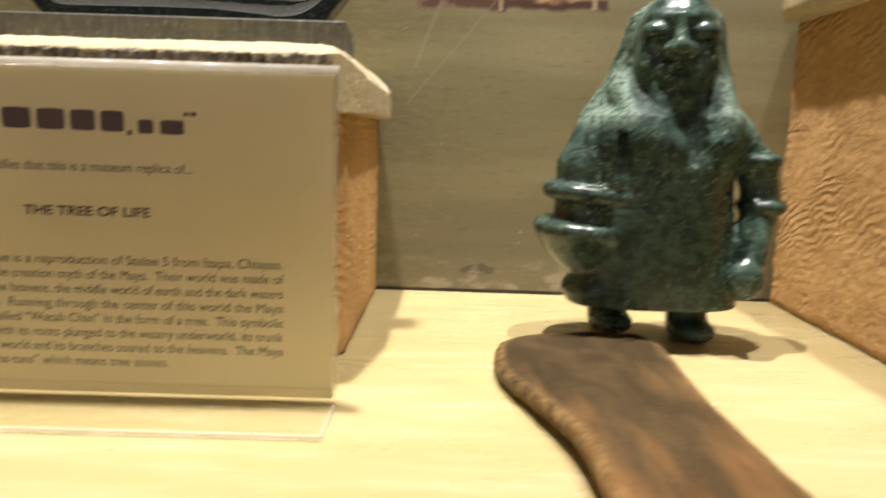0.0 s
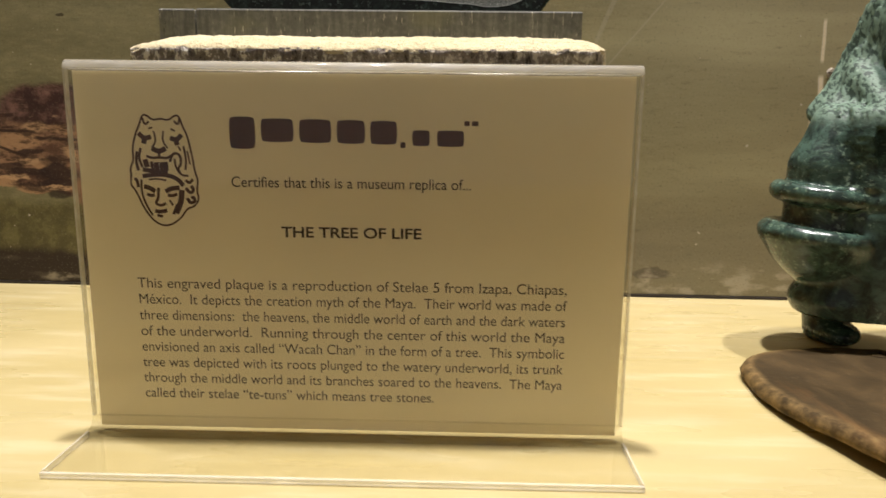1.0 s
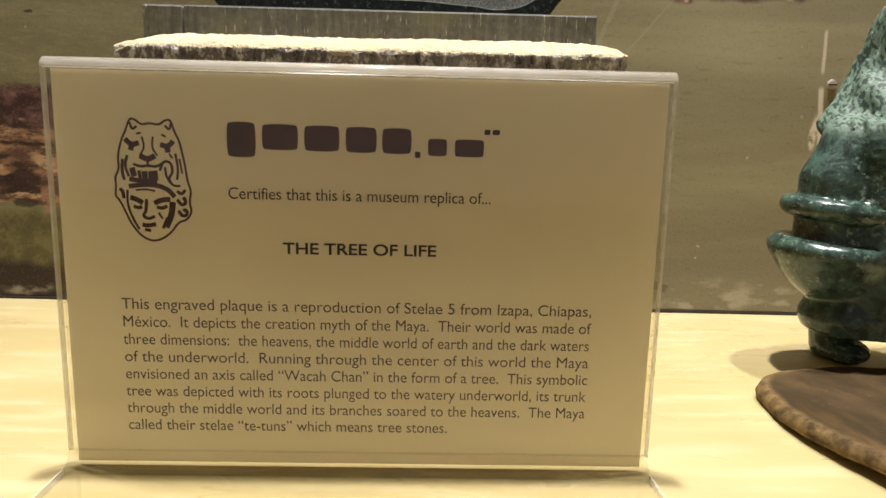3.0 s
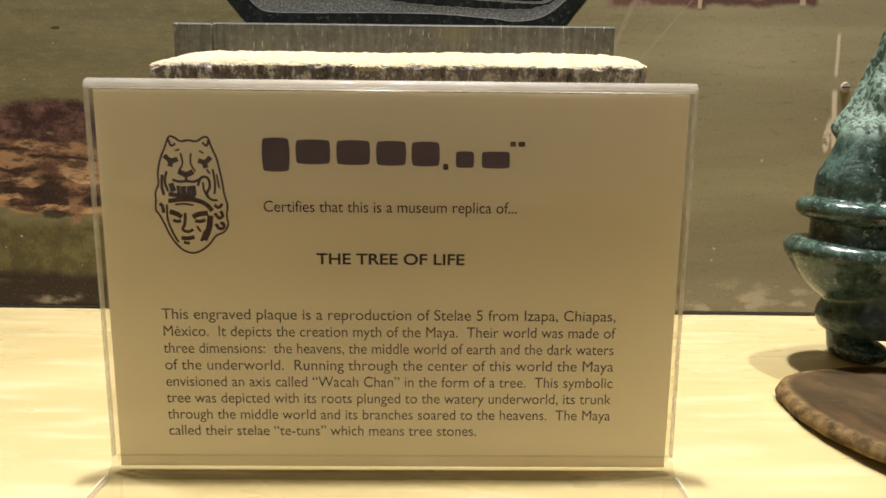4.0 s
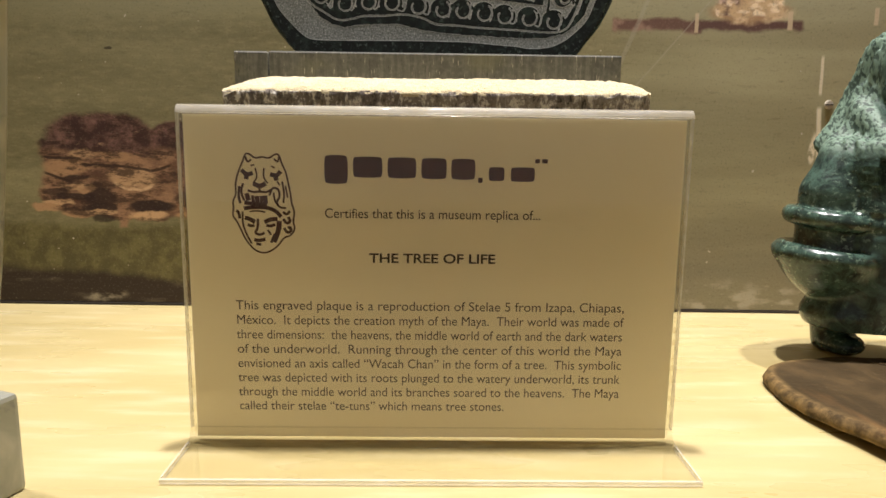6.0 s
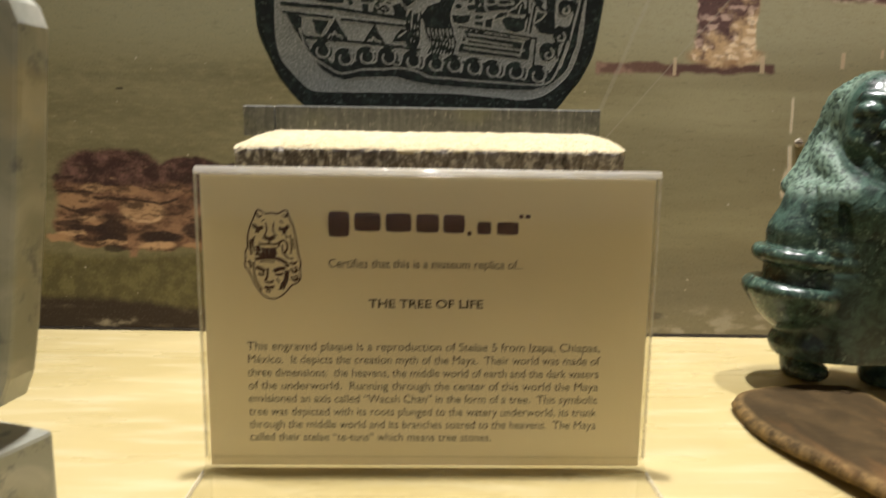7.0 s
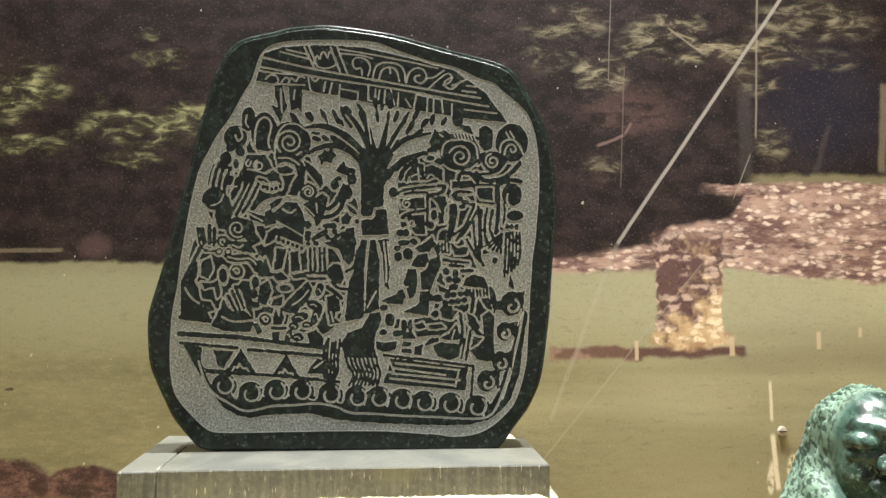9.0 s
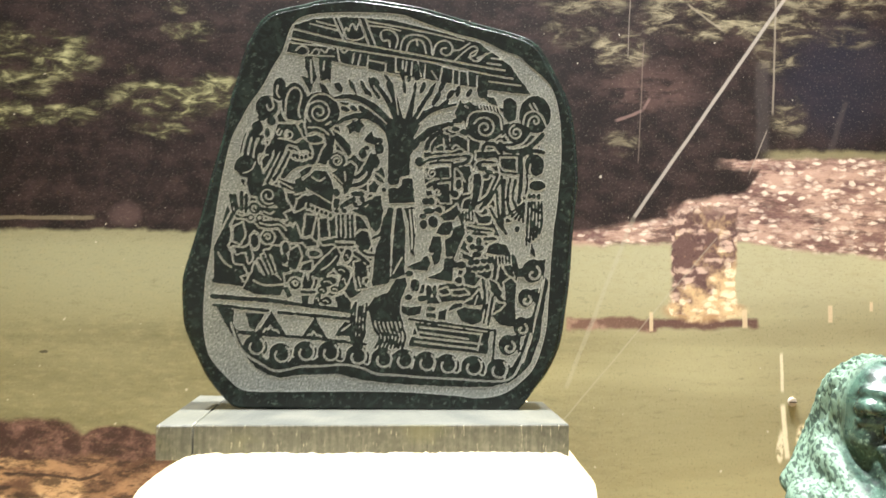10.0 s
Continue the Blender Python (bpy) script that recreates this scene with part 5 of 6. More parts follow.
def sheet_bm(profile, thick, half):
    """A bent sheet: a profile in y and z, thickened and drawn out along x."""
    bm = bmesh.new()
    pts = [Vector((0, a, b)) for a, b in profile]
    rows = []
    for i, q in enumerate(pts):
        way = (pts[min(i + 1, len(pts) - 1)] - pts[max(i - 1, 0)]).normalized()
        side = Vector((0, -way.z, way.y)) * thick / 2
        rows.append([bm.verts.new((s * half, w.y, w.z)) for s in (-1, 1) for w in (q - side, q + side)])
    for r0, r1 in zip(rows, rows[1:]):
        for a, b in ((0, 1), (1, 3), (3, 2), (2, 0)):
            bm.faces.new((r0[a], r0[b], r1[b], r1[a]))
    for r in (rows[0], rows[-1]):
        bm.faces.new((r[0], r[1], r[3], r[2]))
    bmesh.ops.recalc_face_normals(bm, faces=bm.faces)
    return bm


foot = [(-0.0290, 0.0010), (-0.0070, 0.0010)]
bend = [(-0.0060 + 0.0042 * math.sin(radians(a)), 0.0052 - 0.0042 * math.cos(radians(a))) for a in range(0, 91, 9)]
top = [(-0.0018 + 0.0017 * (1 - math.cos(radians(a))), 0.1052 + 0.0017 * math.sin(radians(a))) for a in range(0, 181, 15)]
part("foot", sheet_bm(foot + bend[:1], 0.0017, HALF_W), ACRYLIC, holder).visible_shadow = False
part("bend", sheet_bm(bend, 0.0017, HALF_W), ACRYLIC, holder, "clear heat-bent corner", smooth=True)
part("front_sheet", sheet_bm([bend[-1], top[0]], 0.0015, HALF_W), ACRYLIC, holder)
part("top_fold", sheet_bm(top, 0.0017, HALF_W), ACRYLIC_EDGE, holder, "bright rounded top fold", smooth=True)
part("back_sheet", sheet_bm([top[-1], (0.0016, 0.0022)], 0.0015, HALF_W), ACRYLIC, holder)
for side in (-1, 1):
    a = HALF_W * side
    part("cut_edge", box_bm(min(a, a - side * 0.0006), max(a, a - side * 0.0006), -0.00262, -0.00098, 0.0052, 0.1052), ACRYLIC_EDGE, holder, "bright cut edge")
    part("cut_edge", box_bm(min(a, a - side * 0.0005), max(a, a - side * 0.0005), -0.0290, -0.0060, 0.0002, 0.0019), ACRYLIC_EDGE, holder, "bright cut edge")
part("front_edge", box_bm(-HALF_W, HALF_W, -0.0303, -0.0291, 0.0002, 0.0018, 0.0004, 2), ACRYLIC_EDGE, holder, "bright cut front edge")

card = thing("certificate_card", (SIGN[0], SIGN[1], 0.0), "cream printed certificate card held in the clear sign holder", "card", 0.9)
part("paper", box_bm(-0.0768, 0.0768, -0.00035, 0.0, 0.0013, 0.1048), CARD, card)
TEXT_Y = -0.00042


def print_line(words, left, base, size, width, weight=0.0, material=INK):
    """A line of print, fitted to its width."""
    cu = bpy.data.curves.new("printed_line", "FONT")
    cu.body, cu.size, cu.extrude, cu.offset = words, size, 0.00002, weight
    cu.materials.append(material)
    ob = new("printed_line", cu)
    bpy.context.view_layer.update()
    ob.scale = (width / max(ob.dimensions.x, 1e-6), 1, 1)
    ob.location, ob.rotation_euler = (left, TEXT_Y, base), (radians(90), 0, 0)
    ob.parent = card
    return ob


LEFT_X, RIGHT_X, BASE, LEADING = -0.0629, 0.0606, 0.0441, 0.00479
LINES = ["This engraved plaque is a reproduction of Stelae 5 from Izapa, Chiapas,",
         "M\u00e9xico.  It depicts the creation myth of the Maya.  Their world was made of",
         "three dimensions:  the heavens, the middle world of earth and the dark waters",
         "of the underworld.  Running through the center of this world the Maya",
         "envisioned an axis called \u201cWacah Chan\u201d in the form of a tree.  This symbolic",
         "tree was depicted with its roots plunged to the watery underworld, its trunk",
         "through the middle world and its branches soared to the heavens.  The Maya",
         "called their stelae \u201cte-tuns\u201d which means tree stones."]
for i, words in enumerate(LINES):
    print_line(words, LEFT_X, BASE - i * LEADING, 0.0043, (RIGHT_X - LEFT_X) if i < 7 else 0.0858)
print_line("Certifies that this is a museum replica of...", -0.0344, 0.0736, 0.0043, 0.0670)
print_line("THE TREE OF LIFE", -0.0206, 0.0596, 0.0042, 0.0397, 0.00008)


def bar_block(x0, x1, z0, z1):
    """A plain printed bar, standing in for one sign of a trade mark."""
    bm = bmesh.new()
    cut = min(x1 - x0, z1 - z0) * 0.12
    outline = [(x0 + cut, z0), (x1 - cut, z0), (x1, z0 + cut), (x1, z1 - cut), (x1 - cut, z1), (x0 + cut, z1), (x0, z1 - cut), (x0, z0 + cut)]
    bm.faces.new([bm.verts.new((a, TEXT_Y, b)) for a, b in rounded(outline, 1)])
    return bm


for x0, x1, z0, z1 in ((-0.0342, -0.0270, 0.0842, 0.0930), (-0.0254, -0.0164, 0.0862, 0.0926), (-0.0148, -0.0060, 0.0861, 0.0925), (-0.0044, 0.0034, 0.0860, 0.0924), (0.0048, 0.0122, 0.0859, 0.0923),
                       (0.0131, 0.0145, 0.0850, 0.0866), (0.0164, 0.0212, 0.0856, 0.0899), (0.0232, 0.0306, 0.0855, 0.0899), (0.0306, 0.0321, 0.0912, 0.0925), (0.0327, 0.0345, 0.0912, 0.0925)):
    part("trade_mark_bar", bar_block(x0, x1, z0, z1), MAROON, card)


def flat_line(points, width, closed=False):
    """A flat printed line of even width."""
    bm = bmesh.new()
    pts = [Vector((a, TEXT_Y, b)) for a, b in points]
    count = len(pts)
    rows = []
    for i, q in enumerate(pts):
        before = pts[i - 1] if (i or closed) else q
        after = pts[(i + 1) % count] if (i < count - 1 or closed) else q
        way = (after - before).normalized()
        side = Vector((-way.z, 0, way.x)) * width / 2
        rows.append((bm.verts.new(q - side), bm.verts.new(q + side)))
    for i in range(count if closed else count - 1):
        a, b = rows[i], rows[(i + 1) % count]
        bm.faces.new((a[0], a[1], b[1], b[0]))
    return bm


def emblem(points):
    return [(-0.0532 + a * 0.0097, 0.0778 + b * 0.0157) for a, b in points]


EMBLEM = (
    # outline: two ears, a fall of cloth with scrolls on one side, a tapering lower half
    ([(-0.76, 0.63), (-0.62, 0.80), (-0.52, 0.98), (-0.38, 0.97), (-0.22, 0.88), (0.0, 0.92), (0.22, 0.88), (0.40, 0.97), (0.54, 0.97), (0.62, 0.78), (0.74, 0.64), (0.80, 0.44), (0.87, 0.22), (0.90, 0.0), (1.0, -0.16), (0.93, -0.34), (1.0, -0.50), (0.84, -0.64),
      (0.64, -0.66), (0.42, -0.86), (0.05, -1.0), (-0.30, -0.95), (-0.60, -0.72), (-0.76, -0.48), (-0.88, -0.32), (-0.99, -0.26), (-0.94, -0.08), (-0.97, 0.04), (-0.84, 0.18), (-0.87, 0.37)], 0.55, True),
    # upper half
    ([(-0.52, 0.92), (-0.46, 0.80), (-0.34, 0.86)], 0.6, False), ([(0.38, 0.88), (0.50, 0.80), (0.54, 0.92)], 0.6, False),
    ([(-0.66, 0.66), (-0.50, 0.56), (-0.30, 0.60)], 1.3, False), ([(-0.58, 0.52), (-0.44, 0.50)], 1.1, False), ([(0.24, 0.58), (0.44, 0.54), (0.58, 0.64)], 1.3, False), ([(0.36, 0.48), (0.50, 0.50)], 1.1, False),
    ([(-0.22, 0.70), (-0.16, 0.52), (-0.30, 0.40)], 0.5, False), ([(0.06, 0.70), (0.02, 0.52), (0.16, 0.40)], 0.5, False), ([(-0.30, 0.40), (-0.10, 0.33), (0.10, 0.40)], 1.4, False), ([(-0.10, 0.33), (-0.10, 0.24)], 0.7, False),
    ([(-0.48, 0.26), (-0.30, 0.22), (-0.10, 0.24), (0.12, 0.22), (0.28, 0.28)], 0.7, False), ([(-0.62, 0.40), (-0.70, 0.22), (-0.60, 0.06)], 0.7, False), ([(-0.74, 0.34), (-0.78, 0.14), (-0.72, 0.0)], 0.8, False),
    ([(-0.52, 0.20), (-0.46, 0.06)], 1.5, False), ([(-0.34, 0.16), (-0.31, 0.02)], 0.9, False), ([(-0.20, 0.15), (-0.18, 0.01)], 1.5, False), ([(-0.06, 0.15), (-0.05, 0.01)], 0.9, False), ([(0.06, 0.16), (0.08, 0.0)], 1.5, False),
    ([(-0.60, 0.02), (-0.20, -0.02), (0.12, -0.02)], 1.2, False), ([(0.20, 0.16), (0.30, 0.32), (0.50, 0.30), (0.54, 0.14), (0.42, 0.04), (0.48, -0.04)], 0.7, False), ([(0.34, 0.22), (0.36, 0.06), (0.52, -0.08), (0.72, -0.08)], 0.6, False),
    ([(0.62, 0.44), (0.68, 0.20), (0.64, 0.02)], 0.6, False), ([(0.72, 0.36), (0.78, 0.12)], 0.5, False), ([(0.46, 0.44), (0.54, 0.36)], 0.5, False), ([(0.28, 0.74), (0.40, 0.70)], 0.5, False), ([(-0.36, 0.74), (-0.24, 0.76)], 0.5, False),
    # lower half
    ([(-0.62, -0.10), (-0.30, -0.07), (0.10, -0.07), (0.40, -0.14), (0.56, -0.26)], 1.2, False), ([(-0.66, -0.16), (-0.68, -0.40), (-0.56, -0.62), (-0.40, -0.80)], 0.6, False), ([(-0.60, -0.28), (-0.42, -0.31), (-0.28, -0.37)], 1.3, False),
    ([(0.02, -0.37), (0.20, -0.31), (0.44, -0.30)], 1.3, False), ([(-0.52, -0.42), (-0.40, -0.45), (-0.30, -0.43)], 0.9, False), ([(0.08, -0.43), (0.22, -0.45), (0.36, -0.41)], 0.9, False), ([(-0.18, -0.30), (-0.20, -0.50), (-0.30, -0.58), (-0.14, -0.63), (0.02, -0.58)], 0.8, False),
    ([(-0.32, -0.72), (-0.18, -0.74), (0.04, -0.71)], 1.1, False), ([(-0.26, -0.80), (-0.10, -0.82)], 0.8, False), ([(0.50, -0.34), (0.46, -0.56), (0.30, -0.76)], 1.6, False), ([(0.34, -0.60), (0.22, -0.78)], 0.8, False), ([(0.12, -0.52), (0.22, -0.62)], 0.6, False),
    ([(0.62, -0.16), (0.74, -0.22), (0.84, -0.14)], 0.8, False), ([(0.62, -0.30), (0.74, -0.40), (0.86, -0.34), (0.78, -0.26)], 0.9, False), ([(0.64, -0.48), (0.74, -0.58), (0.88, -0.54), (0.84, -0.46), (0.76, -0.48)], 0.9, False),
    ([(-0.86, -0.14), (-0.78, -0.18), (-0.76, -0.30)], 0.9, False), ([(-0.44, -0.16), (-0.20, -0.14), (0.06, -0.17)], 0.5, False))
for points, width, closed in EMBLEM:
    part("emblem_line", flat_line(emblem(rounded(points, 2) if closed else curve(points, 2)), width * 0.00100, closed), MAROON, card)

# ---- the worn brown blade lying on the shelf ----
BLADE = [(0.1150, 0.2440), (0.1170, 0.2580), (0.1280, 0.2690), (0.1430, 0.2735), (0.1560, 0.2770), (0.1700, 0.2760), (0.1800, 0.2760), (0.1850, 0.2620), (0.1845, 0.2420), (0.1815, 0.2120), (0.1795, 0.1800), (0.1785, 0.1450), (0.1790, 0.1000), (0.1770, 0.0700),
         (0.1360, 0.0680), (0.1330, 0.1000), (0.1335, 0.1350), (0.1330, 0.1600), (0.1260, 0.1860), (0.1180, 0.2080), (0.1140, 0.2260)]


def blade_bm():
    edge = rounded(BLADE, 2)
    bm = bmesh.new()
    rim = bm.verts.layers.float.new("rim")

    def rise(y):
        return 0.0008 + max(0.0, 0.235 - y) * 0.060
    rings = []
    for inset, z, worn in ((0.0, 0.0004, 1.0), (-0.0004, 0.0022, 1.0), (0.0006, 0.0042, 1.0), (0.0022, 0.0050, 0.75), (0.0060, 0.0053, 0.0), (0.0140, 0.0056, 0.0)):
        ring = []
        count = len(edge)
        for i, (a, b) in enumerate(edge):
            (pa, pb), (na, nb) = edge[i - 1], edge[(i + 1) % count]
            side = Vector((nb - pb, -(na - pa))).normalized()
            wav = noise.noise(Vector((a, b, 1.0)) * 130) * 0.0008
            v = bm.verts.new((a + side.x * (inset + wav), b + side.y * (inset + wav), z + rise(b) + noise.noise(Vector((a, b, z)) * 90) * 0.0004))
            v[rim] = worn
            ring.append(v)
        rings.append(ring)
    for r0, r1 in zip(rings, rings[1:]):
        for i in range(len(r0)):
            j = (i + 1) % len(r0)
            bm.faces.new((r0[i], r0[j], r1[j], r1[i]))
    bm.faces.new(rings[-1])
    bm.faces.new(rings[0][::-1])
    bmesh.ops.triangulate(bm, faces=[f for f in bm.faces if len(f.verts) > 4])
    bmesh.ops.recalc_face_normals(bm, faces=bm.faces)
    return bm


blade = thing("flat_blade", (0, 0, 0), "worn brown flat blade with a broad flared head and rubbed rim", "blade")
for piece, wanted, note in (("face", False, ""), ("rim", True, "rubbed paler rounded rim")):
    bm = blade_bm()
    worn_at = bm.verts.layers.float["rim"]
    bmesh.ops.delete(bm, geom=[f for f in bm.faces if (min(v[worn_at] for v in f.verts) > 0.5) != wanted], context="FACES")
    part(piece, bm, WOOD, blade, note, smooth=True)

# ---- the neighbouring plinth ----
right_plinth = thing("plinth", (0, 0, 0), "tall tan sand-coated plinth with combed sides and a pale cap", "plinth")
part("body", rough_block(0.2760, 0.420, 0.190, 0.3690, 0.0, 0.1535, 0.004, 0.0, 0.0020, 0.0012, 3), TAN, right_plinth, smooth=True)
part("cap", rough_block(0.2620, 0.434, 0.176, 0.3685, 0.1510, 0.1670, 0.006, 0.012, 0.0019, 0.0010, 4), CAP, right_plinth, "pale rough sand-coated cap", smooth=True)

# ---- the neighbouring marble piece on its turned base ----
marble_base = part("marble_block", box_bm(-0.035, 0.035, -0.020, 0.020, 0.0, 0.0285, 0.0014, 2), MARBLE)
marble_base.matrix_world = pose(-0.1707, 0.1582, 0.0, 0, 0, -20)
tagged(marble_base, "mottled grey-green marble block standing askew on the shelf", "marble block")
SIDE = [(-0.040, 0.0), (0.010, 0.0040), (0.0240, 0.0075), (0.0285, 0.0100), (0.0318, 0.0180), (0.0345, 0.0330), (0.0372, 0.0520), (0.0398, 0.0720), (0.0415, 0.0880), (0.0432, 0.1050), (0.0445, 0.1180), (0.0425, 0.1240), (0.0350, 0.1310), (-0.020, 0.1400), (-0.060, 0.1280), (-0.075, 0.0700), (-0.066, 0.0180)]
marble_plate = part("marble_plate", prism_bm(SIDE, 0.013, "y", 0.0016, 2), MARBLE)
marble_plate.matrix_world = pose(-0.1700, 0.1600, 0.0287, 0, 0, -6)
tagged(marble_plate, "mottled grey-green marble plate standing on a marble block", "plate")

# ---- screw in the printed panel ----
screw = thing("screw", (0.1937, 0.3700, 0.1170), "small round steel screw head in the printed panel", "screw")
bm = cylinder_bm(0.0026, 0.0022, 0.0, 0.0012, 20, 0.0003)
bmesh.ops.rotate(bm, verts=bm.verts, cent=(0, 0, 0), matrix=Matrix.Rotation(radians(90), 3, "X"))
part("head", bm, STEEL, screw)
part("slot", box_bm(-0.0021, 0.0021, -0.00135, -0.0011, -0.0003, 0.0003), GAP_DARK, screw, "dark slot")

# ---- the jade figure ----
CELL = 0.0011
GX, GY, GZ = np.meshgrid(np.arange(-0.064, 0.062, CELL), np.arange(-0.046, 0.046, CELL), np.arange(-0.008, 0.166, CELL), indexing="ij")
# the head sits back over the shoulders, turned a little aside
lean = np.clip((GZ - 0.085) / 0.040, 0, 1)
lean = lean * lean * (3 - 2 * lean)
turn = radians(11) * lean
GZ = GZ + 0.0016 * np.clip((GZ - 0.094) / 0.012, 0, 1)
GX, GY = 0.002 + (GX - 0.002) * np.cos(turn) - GY * np.sin(turn), (GX - 0.002) * np.sin(turn) + GY * np.cos(turn) - 0.007 * lean


def orb(c, r, turn=0.0):
    q, s = math.cos(radians(turn)), math.sin(radians(turn))
    px, py, pz = GX - c[0], GY - c[1], GZ - c[2]
    px, pz = px * q + pz * s, pz * q - px * s
    k0 = np.sqrt((px / r[0]) ** 2 + (py / r[1]) ** 2 + (pz / r[2]) ** 2)
    return (k0 - 1) * min(r)


def limb(a, b, r0, r1):
    e = np.array(b) - np.array(a)
    t = np.clip(((GX - a[0]) * e[0] + (GY - a[1]) * e[1] + (GZ - a[2]) * e[2]) / e.dot(e), 0, 1)
    return np.sqrt((GX - a[0] - t * e[0]) ** 2 + (GY - a[1] - t * e[1]) ** 2 + (GZ - a[2] - t * e[2]) ** 2) - (r0 + (r1 - r0) * t)


def hoop(c, rx, ry, tube):
    flat = (np.sqrt(((GX - c[0]) / rx) ** 2 + ((GY - c[1]) / ry) ** 2) - 1) * min(rx, ry)
    return np.sqrt(flat ** 2 + (GZ - c[2]) ** 2) - tube


def blend(a, b, k):
    t = np.clip(0.5 + 0.5 * (b - a) / k, 0, 1)
    return b * (1 - t) + a * t - k * t * (1 - t)


def carve(a, b, k):
    return -blend(-a, b, k)


def taper(z0, z1, ax0, ax1, ay0, ay1, cy=0.0, power=2.6):
    """An upright rounded body whose halves widen from z0 to z1."""
    t = np.clip((GZ - z0) / (z1 - z0), 0, 1)
    a, b = ax0 + (ax1 - ax0) * t, ay0 + (ay1 - ay0) * t
    side = ((np.abs(GX) / a) ** power + (np.abs(GY - cy) / b) ** power) ** (1 / power)
    return np.maximum((side - 1) * np.minimum(a, b), np.abs(GZ - (z0 + z1) / 2) - (z1 - z0) / 2)


body = taper(0.0145, 0.098, 0.0375, 0.0285, 0.0215, 0.0212, 0.001)
body = blend(body, orb((0.003, 0.003, 0.090), (0.0300, 0.0200, 0.0130)), 0.010)
figure = body
figure = blend(figure, limb((0.003, 0.006, 0.096), (0.003, 0.004, 0.110), 0.0125, 0.0125), 0.004)
figure = blend(figure, orb((0.003, 0.001, 0.1310), (0.0188, 0.0200, 0.0228)), 0.003)
# hair falling to blunt locks on the shoulders, and down the back
for side, reach, back in ((-1, 0.0285, 0.014), (1, 0.0290, 0.011)):
    x_top, x_mid, x_end = 0.003 + side * 0.0145, 0.002 + side * 0.0180, side * reach
    figure = blend(figure, limb((x_top, 0.0060, 0.1400), (x_mid, 0.0090, 0.1200), 0.0050, 0.0052), 0.006)
    figure = blend(figure, limb((x_mid, 0.0090, 0.1200), (x_end, back, 0.0965), 0.0052, 0.0062), 0.004)
    figure = blend(figure, limb((x_mid * 0.9, 0.0050, 0.1180), (x_end * 0.82, back * 0.5, 0.0985), 0.0056, 0.0066), 0.006)
figure = blend(figure, orb((0.003, 0.013, 0.112), (0.0230, 0.010, 0.036)), 0.006)
strands = np.sin(np.arctan2(GX - 0.003, 0.012 + np.abs(GY)) * 42 + GZ * 70) * 0.0010
hair_zone = ease(0.0030 - GY - np.clip(np.abs(GX - 0.003) - 0.0150, 0, 0.01) * 1.4, 0.003) * ease(0.094 - GZ, 0.004)
figure = figure + strands * hair_zone
# jaw, brow, bulging lids, broad nose, full lips, long chin
figure = blend(figure, orb((0.003, -0.0060, 0.1160), (0.0145, 0.0120, 0.0145)), 0.006)
for side in (-1, 1):
    figure = carve(figure, orb((0.003 + side * 0.0086, -0.0205, 0.1335), (0.0072, 0.0042, 0.0064)), 0.004)
    figure = blend(figure, limb((0.003 + side * 0.0016, -0.0178, 0.1400), (0.003 + side * 0.0115, -0.0120, 0.1412), 0.0018, 0.0012), 0.004)
    figure = blend(figure, orb((0.003 + side * 0.0088, -0.0128, 0.1345), (0.0070, 0.0062, 0.0048)), 0.0010)
    figure = carve(figure, limb((0.003 + side * 0.0030, -0.0195, 0.1312), (0.003 + side * 0.0150, -0.0140, 0.1316), 0.0011, 0.0010), 0.0008)
    figure = blend(figure, limb((0.003 + side * 0.0036, -0.0180, 0.1288), (0.003 + side * 0.0142, -0.0138, 0.1296), 0.0014, 0.0013), 0.0016)
    figure = blend(figure, orb((0.003 + side * 0.0112, -0.0105, 0.1225), (0.0050, 0.0050, 0.0056)), 0.006)
    figure = carve(figure, limb((0.003 + side * 0.0066, -0.0195, 0.1262), (0.003 + side * 0.0098, -0.0165, 0.1150), 0.0017, 0.0014), 0.003)
figure = blend(figure, limb((0.003, -0.0185, 0.1390), (0.003, -0.0222, 0.1285), 0.0020, 0.0032), 0.003)
figure = blend(figure, limb((-0.0015, -0.0205, 0.1262), (0.0075, -0.0205, 0.1262), 0.0032, 0.0032), 0.002)
figure = blend(figure, orb((0.003, -0.0225, 0.1268), (0.0042, 0.0038, 0.0034)), 0.002)
for side in (-1, 1):
    figure = carve(figure, orb((0.003 + side * 0.0028, -0.0232, 0.1242), (0.0014, 0.0016, 0.0010)), 0.0006)
    figure = blend(figure, limb((0.003, -0.0208, 0.1205), (0.003 + side * 0.0076, -0.0172, 0.1188), 0.0024, 0.0020), 0.0012)
    figure = blend(figure, limb((0.003, -0.0204, 0.1150), (0.003 + side * 0.0072, -0.0170, 0.1164), 0.0026, 0.0021), 0.0012)
figure = carve(figure, limb((-0.0042, -0.0212, 0.1176), (0.0102, -0.0212, 0.1176), 0.0011, 0.0011), 0.0008)
figure = blend(figure, orb((0.003, -0.0095, 0.1055), (0.0105, 0.0085, 0.0080)), 0.006)
# open neck between the rounded ends of a broad collar, ear discs
figure = carve(figure, orb((0.010, -0.0225, 0.0940), (0.0120, 0.0090, 0.0170)), 0.003)
